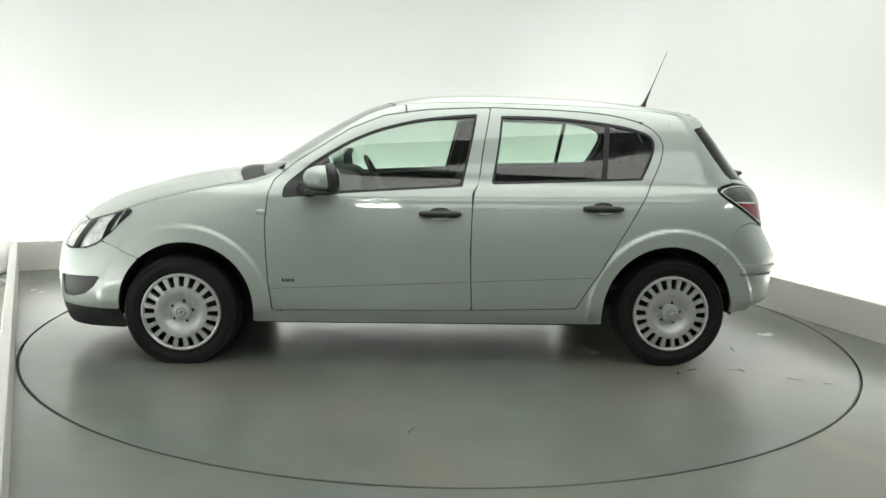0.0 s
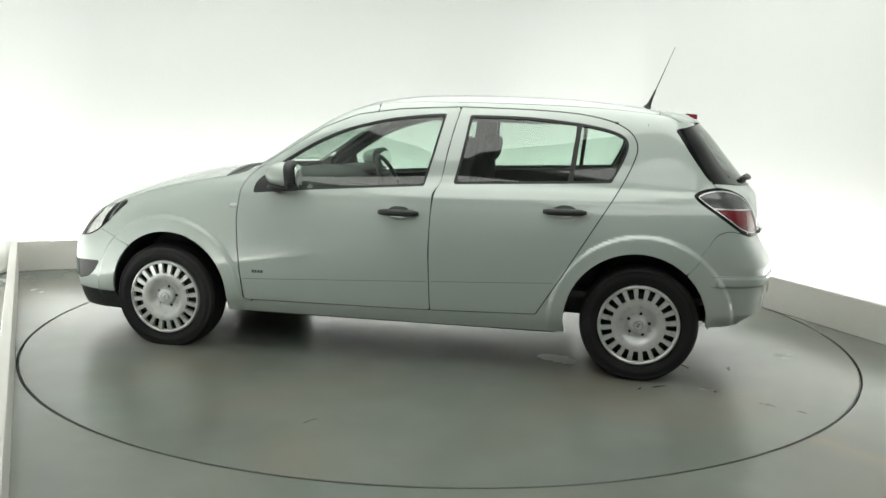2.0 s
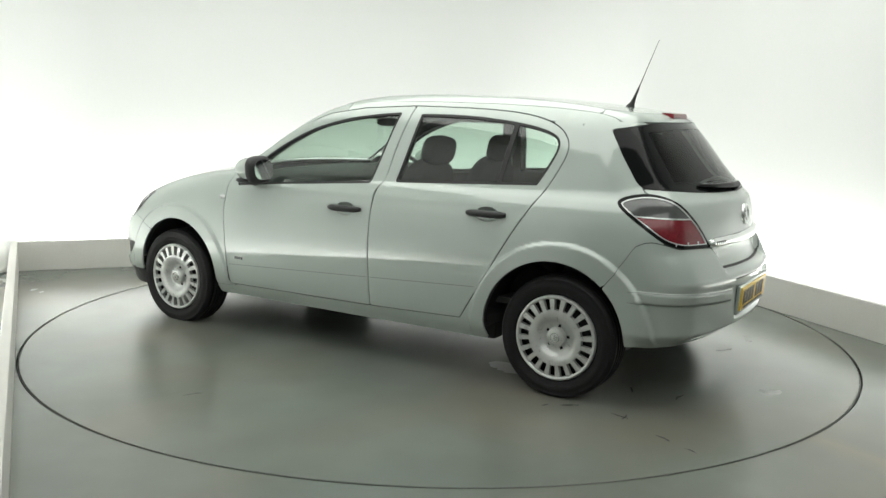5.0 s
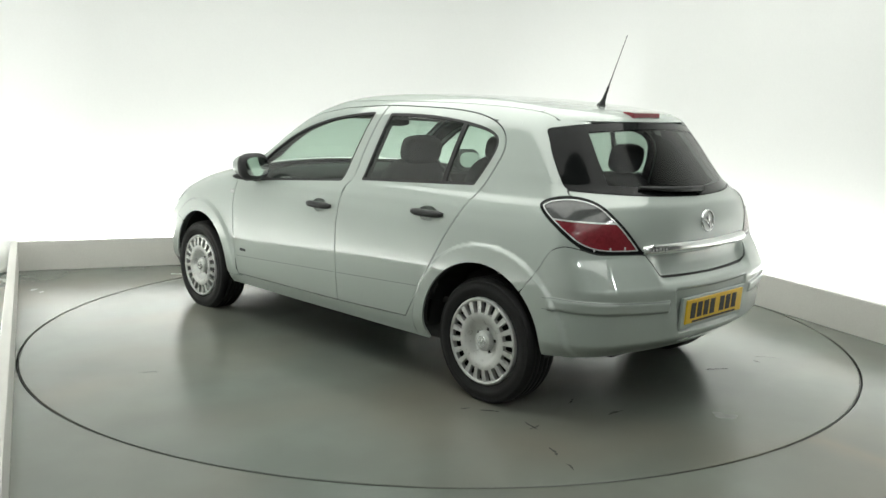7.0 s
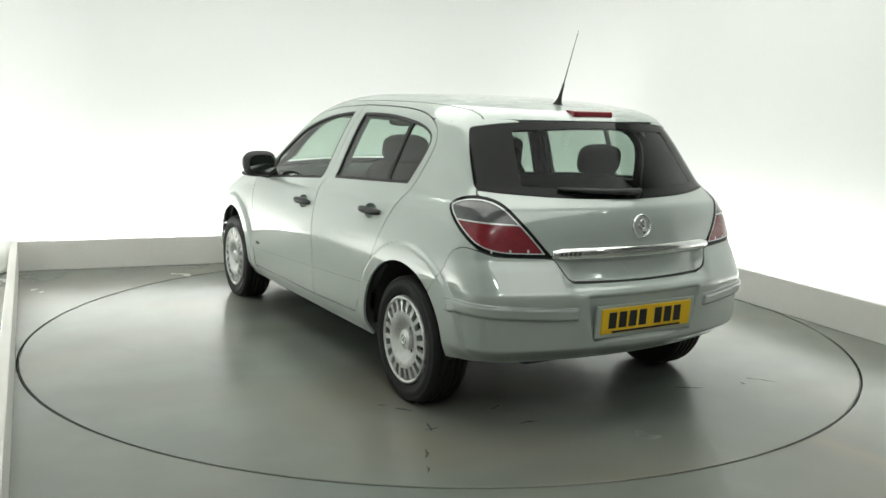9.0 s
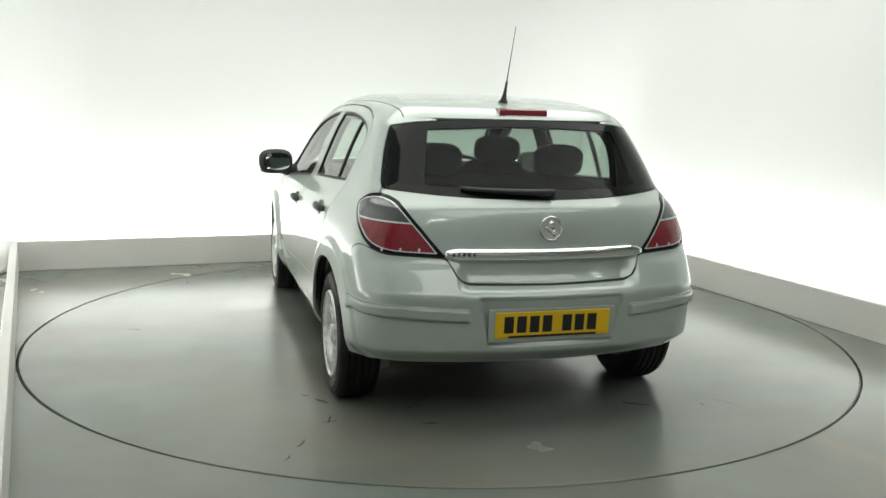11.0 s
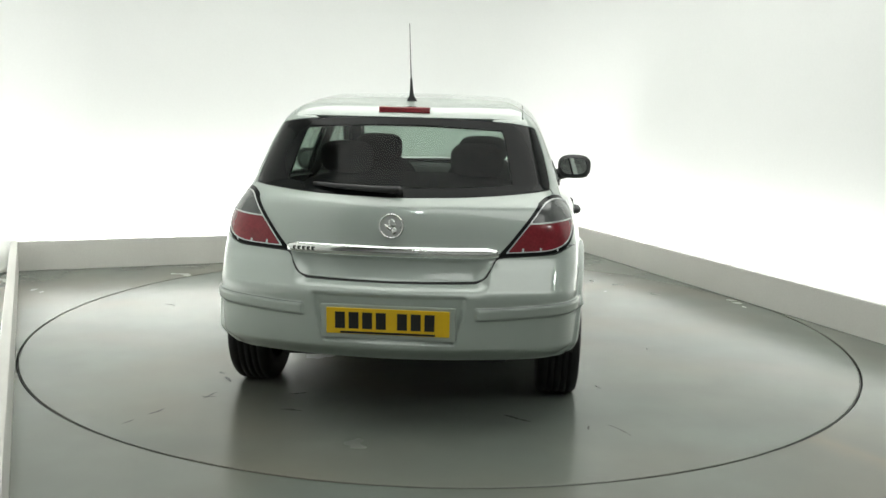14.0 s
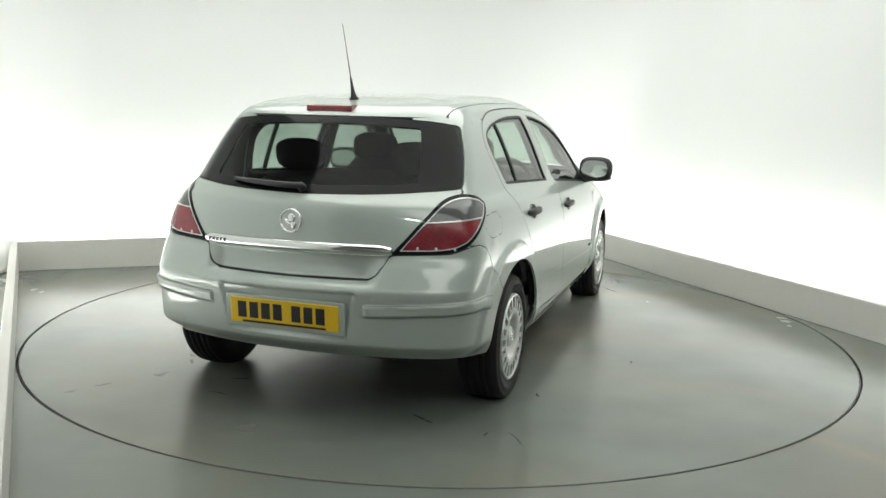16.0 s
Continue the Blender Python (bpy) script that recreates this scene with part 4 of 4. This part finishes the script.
# ---- car: mirrors, aerial, small fittings ----
for side in (1, -1):
    tilt = Matrix.Rotation(radians(9 * side), 3, "Z") @ Matrix.Rotation(radians(-3), 3, "Y")
    nod = Matrix.Rotation(radians(9 * side), 3, "Z") @ Matrix.Rotation(radians(5), 3, "Y")
    bm = bmesh.new()
    ellipsoid(bm, (1.845, 0.914 * side, 1.002), (0.132, 0.100, 0.070), 2.25, 36, tilt)
    bmesh.ops.bisect_plane(bm, geom=bm.verts[:] + bm.edges[:] + bm.faces[:], plane_co=(1.842, 0.914 * side, 0), plane_no=Matrix.Rotation(radians(9 * side), 3, "Z") @ Vector((-1, 0, 0)), clear_outer=True)
    mirror = part("door_mirror", bm, M_PAINT, car, "silver door mirror with a black foot", smooth=True)
    bm = bmesh.new()
    ellipsoid(bm, (1.838, 0.914 * side, 1.002), (0.034, 0.1125, 0.0800), 2.9, 28, nod)
    part("mirror_rim", bm, M_PLASTIC, mirror, "black plastic mirror rim", smooth=True)
    bm = bmesh.new()
    face = []
    for k in range(28):
        c, q = math.cos(2 * math.pi * k / 28), math.sin(2 * math.pi * k / 28)
        flat = Vector((-0.036, 0.088 * math.copysign(abs(c) ** 0.7, c), -0.002 + 0.056 * math.copysign(abs(q) ** 0.7, q)))
        face.append(bm.verts.new(Vector((1.838, 0.914 * side, 1.002)) + nod @ flat))
    top = bm.faces.new(face if side > 0 else face[::-1])
    back = bmesh.ops.extrude_face_region(bm, geom=[top])
    for v in [g for g in back["geom"] if isinstance(g, bmesh.types.BMVert)]:
        v.co += nod @ Vector((-0.002, 0, 0))
    part("mirror_glass", bm, M_MIRROR, mirror, "mirror glass")
    bm = bmesh.new()
    tube(bm, [(1.99, 0.775 * side, 0.935), (1.95, 0.83 * side, 0.935), (1.91, 0.89 * side, 0.95)], [0.042, 0.036, 0.03], 14)
    ellipsoid(bm, (1.885, 0.917 * side, 0.938), (0.085, 0.095, 0.018), 2.4, 18, tilt)
    part("mirror_foot", bm, M_PLASTIC, mirror, "black plastic mirror foot", smooth=True)
    # side repeater on the wing
    q = meet(np.array([[2.205, 0.2 * side, 0.820]]), np.array([[0.0, side, 0.0]]), 0, 0.9)[0]
    bm = bmesh.new()
    ellipsoid(bm, (q[0], q[1], q[2]), (0.024, 0.008, 0.013), 2.6, 16)
    part("side_repeater", bm, M_LINE, car, "small clear side repeater lamp", smooth=True)
    # small badge lettering low on the front door
    q = meet(np.array([[2.06, 0.2 * side, 0.462]]), np.array([[0.0, side, 0.0]]), 0, 0.9)[0]
    bm = bmesh.new()
    for k in range(4):
        box(bm, (q[0] - 0.030 + 0.017 * k, q[1] - 0.003, q[2] - 0.008), (q[0] - 0.018 + 0.017 * k, q[1] + 0.003, q[2] + 0.008))
    part("door_badge", bm, M_SMOKE, car, "small grey badge low on the door")

bm = bmesh.new()
ax = Vector((-0.135, 0, 0.347)).normalized()
lathe(bm, [(0.026, -0.006), (0.024, 0.004), (0.016, 0.016), (0.011, 0.034), (0.0075, 0.062), (0.0055, 0.105), (0.0045, 0.112), (0.001, 0.113)], 16, Matrix.Translation((-0.010, 0, 1.402)) @ ax.to_track_quat("Z", "X").to_matrix().to_4x4())
aerial = part("aerial", bm, M_RUBBER_GAP, car, "black rubber aerial foot with a thin mast", smooth=True)
bm = bmesh.new()
tube(bm, [Vector((-0.010, 0, 1.402)) + ax * k for k in (0.09, 0.2, 0.30, 0.369, 0.374)], [0.0030, 0.0022, 0.0017, 0.0014, 0.0022], 8)
part("mast", bm, M_STEEL, aerial, "thin dark mast", smooth=True)

# fuel flap outline on the right rear quarter
flap = rounded([(-0.165, 0.915), (-0.13, 0.88), (-0.135, 0.845), (-0.165, 0.815), (-0.28, 0.805), (-0.325, 0.83), (-0.335, 0.87), (-0.30, 0.905)], 0.02)
f_in = lambda p: poly_sdf(p[:, 0], p[:, 2], flap)
panel("fuel_flap_gap", skin("rear", (-66, -44, 0.79, 0.93), lambda p, a, b: np.abs(f_in(p)) - 0.0022, 0.006), M_RUBBER_GAP, car, "dark seam round the fuel flap", rim=0, lift=0.0012)

# ---- car: on the tail ----
def tail_at(y, z, lift=0.0):
    q = meet(np.array([[REAR_AXIS, y, z]]), np.array([[-1.0, 0.0, 0.0]]), 0, 1.6)
    return Vector(q[0]) + Vector(body_normal(q)[0]) * lift


# bright bar across the hatch
ys = np.linspace(-0.452, 0.452, 61)
bm = bmesh.new()
rings = []
for y in ys:
    c = tail_at(y, 0.769)
    e = 1 - 0.35 * step(0.40, 0.455, abs(y))
    rings.append([bm.verts.new((c.x + dx, y, 0.769 + dz * e)) for dx, dz in ((0.012, 0.026), (-0.010, 0.0255), (-0.019, 0.015), (-0.022, 0.0), (-0.018, -0.018), (-0.008, -0.026), (0.012, -0.027))])
for a, b in zip(rings, rings[1:]):
    for k in range(len(a) - 1):
        bm.faces.new((a[k], b[k], b[k + 1], a[k + 1]))
bm.faces.new(rings[0])
bm.faces.new(rings[-1][::-1])
bar = part("tailgate_bar", bm, M_CHROME, gate, "bright chrome bar across the tailgate", smooth=True)
bm = bmesh.new()
for k in range(5):
    y = 0.425 - 0.021 * k
    c = tail_at(y, 0.769)
    box(bm, (c.x - 0.0235, y - 0.015, 0.763), (c.x - 0.018, y, 0.778))
part("bar_lettering", bm, M_SMOKE, bar, "small grey badge marks on the bar")
# round emblem: ring and plain raised shapes
c = tail_at(0, 0.877)
n = Vector(body_normal(np.array([c]))[0])
em = Matrix.Translation(c) @ n.to_track_quat("Z", "Y").to_matrix().to_4x4()
bm = bmesh.new()
lathe(bm, [(0.054, -0.004), (0.054, 0.006), (0.051, 0.010), (0.047, 0.010), (0.044, 0.005)], 40, em)
emblem = part("emblem", bm, M_CHROME, gate, "round chrome emblem", smooth=True)
bm = bmesh.new()
lathe(bm, [(0.044, 0.0045), (0.001, 0.0055)], 40, em)
part("emblem_field", bm, M_CAP, emblem, "silver field of the emblem", smooth=True)
bm = bmesh.new()
ellipsoid(bm, em @ Vector((0.004, 0.012, 0.006)), (0.016, 0.006, 0.020), 2.2, 14, em.to_3x3() @ Matrix.Rotation(0.5, 3, "Z") @ Matrix.Rotation(radians(90), 3, "X"))
ellipsoid(bm, em @ Vector((-0.012, -0.006, 0.006)), (0.022, 0.007, 0.006), 2.2, 14, em.to_3x3() @ Matrix.Rotation(-0.7, 3, "Z"))
ellipsoid(bm, em @ Vector((0.014, -0.020, 0.006)), (0.012, 0.016, 0.006), 2.2, 14, em.to_3x3())
part("emblem_shape", bm, M_CHROME, emblem, "raised plain shapes of the emblem", smooth=True)
# number plate with plain bars for its characters
pm = Matrix.Translation((-0.7165, 0, 0.481)) @ Matrix.Rotation(radians(-4), 4, "Y")
bm = bmesh.new()
box(bm, (-0.006, -0.260, -0.0565), (0.006, 0.260, 0.0565), pm, bevel=0.004)
plate = part("number_plate", bm, M_YELLOW, rear_bumper, "yellow number plate with plain dark bars")
y0 = 0.222
for k in range(7):
    bm = bmesh.new()
    w = 0.042
    box(bm, (-0.0075, y0 - w, -0.032), (-0.005, y0, 0.040), pm)
    part("plate_bar", bm, M_BLACKINK, plate)
    y0 -= w + 0.0155 + (0.032 if k == 3 else 0)
bm = bmesh.new()
box(bm, (-0.0075, -0.20, -0.053), (-0.005, 0.20, -0.044), pm)
part("plate_line", bm, M_BLACKINK, plate, "thin dark line of small print")
bm = bmesh.new()
box(bm, (0.000, -0.285, -0.075), (0.016, 0.285, 0.070), pm, bevel=0.006)
part("plate_backing", bm, M_PAINT, rear_bumper, "painted plate backing")
# shadow painted as grey lines above and below the strip at each end of the bumper
for way in (1, -1):
    edge = lambda p: np.abs(np.abs(p[:, 2] - 0.521 - 0.020 * step(0.35, 0.85, np.abs(p[:, 1]))) - 0.0245) - 0.0016
    for lo, hi in ((0.53, 0.60), (0.47, 0.53)):
        panel("strip_line", skin("rear", (19.3, 50, lo, hi) if way > 0 else (-50, -19.3, lo, hi), lambda p, a, b: edge(p), (0.008, 0.0012)), M_SHADE_LINE, rear_bumper, "thin shadow line of the bumper strip", rim=0, lift=0.0020)
# high brake lamp under the spoiler's lip
bm = bmesh.new()
rings = []
for k in range(13):
    y = -0.115 + 0.230 * k / 12
    x = -0.277 + 0.40 * y * y * 0.3
    rings.append([bm.verts.new((x + dx, y, 1.360 + dz)) for dx, dz in ((0.05, 0.016), (-0.003, 0.012), (-0.008, 0.008), (-0.010, -0.010), (-0.004, -0.016), (0.05, -0.016))])
for a, b in zip(rings, rings[1:]):
    for k in range(len(a)):
        bm.faces.new((a[k], b[k], b[(k + 1) % len(a)], a[(k + 1) % len(a)]))
bm.faces.new(rings[0][::-1])
bm.faces.new(rings[-1])
part("brake_lamp", bm, M_RED, gate, "long red high brake lamp", smooth=False)
# rear wiper at rest along the foot of the glass
bm = bmesh.new()
tube(bm, [tail_at(0.34, 1.026, 0.014), tail_at(0.24, 1.018, 0.018), tail_at(0.10, 1.011, 0.022), tail_at(-0.02, 1.009, 0.024)], [0.007, 0.011, 0.013, 0.014], 10)
tube(bm, [tail_at(-0.02, 1.010, 0.0), tail_at(-0.02, 1.010, 0.034)], [0.020, 0.013], 14)
wiper = part("rear_wiper", bm, M_PLASTIC, gate, "black rear wiper at rest", smooth=True)
bm = bmesh.new()
tube(bm, [tail_at(0.36 - 0.033 * k, 1.030 - 0.0014 * k, 0.008) for k in range(11)], 0.009, 8)
part("wiper_blade", bm, M_RUBBER_GAP, wiper, "black rubber wiper blade", smooth=True)


# ---- car: cabin ----
def headrest(bm, x, y, z, w, h, d):
    ellipsoid(bm, (x, y, z), (d, w, h), 3.2, 22, Matrix.Rotation(radians(-12), 3, "Y"))


def front_seat(y, dx):
    bm = bmesh.new()
    ellipsoid(bm, (1.30 + dx, y, 0.50), (0.27, 0.245, 0.095), 3.4, 24, Matrix.Rotation(radians(-6), 3, "Y"))
    seat = part("front_seat", bm, M_CLOTH, car, "dark grey cloth front seat", smooth=True)
    bm = bmesh.new()
    ellipsoid(bm, (0.995 + dx, y, 0.80), (0.080, 0.235, 0.295), 3.2, 26, Matrix.Rotation(radians(-17), 3, "Y"))
    part("backrest", bm, M_CLOTH, seat, smooth=True)
    bm = bmesh.new()
    headrest(bm, 0.875 + dx, y, 1.135, 0.142, 0.082, 0.052)
    part("headrest", bm, M_CLOTH, seat, smooth=True)
    for dy in (-0.06, 0.06):
        bm = bmesh.new()
        tube(bm, [(0.915 + dx, y + dy, 1.02), (0.885 + dx, y + dy, 1.12)], 0.006, 8)
        part("headrest_post", bm, M_CHROME, seat, "thin chrome post", smooth=True)


front_seat(0.315, 0.13)
front_seat(-0.315, 0.06)
bm = bmesh.new()
ellipsoid(bm, (0.40, 0, 0.50), (0.26, 0.62, 0.10), 4.0, 28)
bench = part("rear_bench", bm, M_CLOTH, car, "dark grey cloth rear bench", smooth=True)
bm = bmesh.new()
ellipsoid(bm, (0.115, 0, 0.78), (0.085, 0.62, 0.28), 4.0, 28, Matrix.Rotation(radians(-16), 3, "Y"))
part("backrest", bm, M_CLOTH, bench, smooth=True)
for y in (0.32, -0.32):
    bm = bmesh.new()
    headrest(bm, 0.035, y, 1.125, 0.130, 0.080, 0.05)
    part("headrest", bm, M_CLOTH, bench, smooth=True)
bm = bmesh.new()
box(bm, (-0.40, -0.52, 0.955), (-0.02, 0.52, 0.975), bevel=0.008)
part("parcel_shelf", bm, M_TRIM, car, "dark grey parcel shelf")
bm = bmesh.new()
box(bm, (-0.55, -0.72, 0.40), (2.25, 0.72, 0.43))
part("cabin_floor", bm, M_TRIM, car, "dark cabin carpet")
bm = bmesh.new()
ellipsoid(bm, (1.98, 0, 0.86), (0.26, 0.70, 0.125), 3.6, 30)
ellipsoid(bm, (1.84, -0.33, 0.955), (0.12, 0.19, 0.045), 2.6, 20)
dash = part("dashboard", bm, M_TRIM, car, "dark grey dashboard", smooth=True)
bm = bmesh.new()
box(bm, (2.15, -0.66, 0.4), (2.2, 0.66, 0.93))
part("bulkhead", bm, M_TRIM, car, "dark front bulkhead")
sm = Matrix.Translation((1.62, -0.34, 0.89)) @ Matrix.Rotation(radians(-62), 4, "Y")
bm = bmesh.new()
tube(bm, [sm @ Vector((0.18 * math.cos(a), 0.18 * math.sin(a), 0)) for a in [2 * math.pi * k / 32 for k in range(33)]], 0.014, 10)
wheel_ = part("steering_wheel", bm, M_PLASTIC, car, "black steering wheel", smooth=True)
bm = bmesh.new()
ellipsoid(bm, sm @ Vector((0, 0, 0)), (0.065, 0.075, 0.025), 2.6, 18, sm.to_3x3())
for a in (0, math.pi, -math.pi / 2):
    tube(bm, [sm @ Vector((0, 0, 0)), sm @ Vector((0.175 * math.sin(a), 0.175 * math.cos(a), 0))], 0.014, 8)
part("wheel_hub", bm, M_PLASTIC, wheel_, smooth=True)
bm = bmesh.new()
ellipsoid(bm, (1.575, 0.02, 1.285), (0.018, 0.115, 0.032), 3.2, 22)
tube(bm, [(1.60, 0.02, 1.30), (1.66, 0.02, 1.345)], 0.010, 8)
part("inside_mirror", bm, M_PLASTIC, car, "black inside mirror", smooth=True)
for y in (0.33, -0.33):
    bm = bmesh.new()
    box(bm, (1.42, y - 0.19, 1.352), (1.60, y + 0.19, 1.366), Matrix.Translation((1.5, 0, 1.36)) @ Matrix.Rotation(radians(12), 4, "Y") @ Matrix.Translation((-1.5, 0, -1.36)), bevel=0.004)
    part("sun_visor", bm, M_HEAD, car, "grey folded sun visor")


# ---- motion: the table and the car turn together, a little under seven degrees a second ----
def motions():
    times = [0.5 * i for i in range(33)]
    turn = lambda t: 183.14 - 6.9836 * t
    walk(table, [(t, pose(0, 0, 0, 0, 0, turn(t))) for t in times])
    walk(car, [(t, pose(0, 0, 0, 0, 0, turn(t)) @ pose(-AXIS[0], -AXIS[1], 0)) for t in times])


motions()
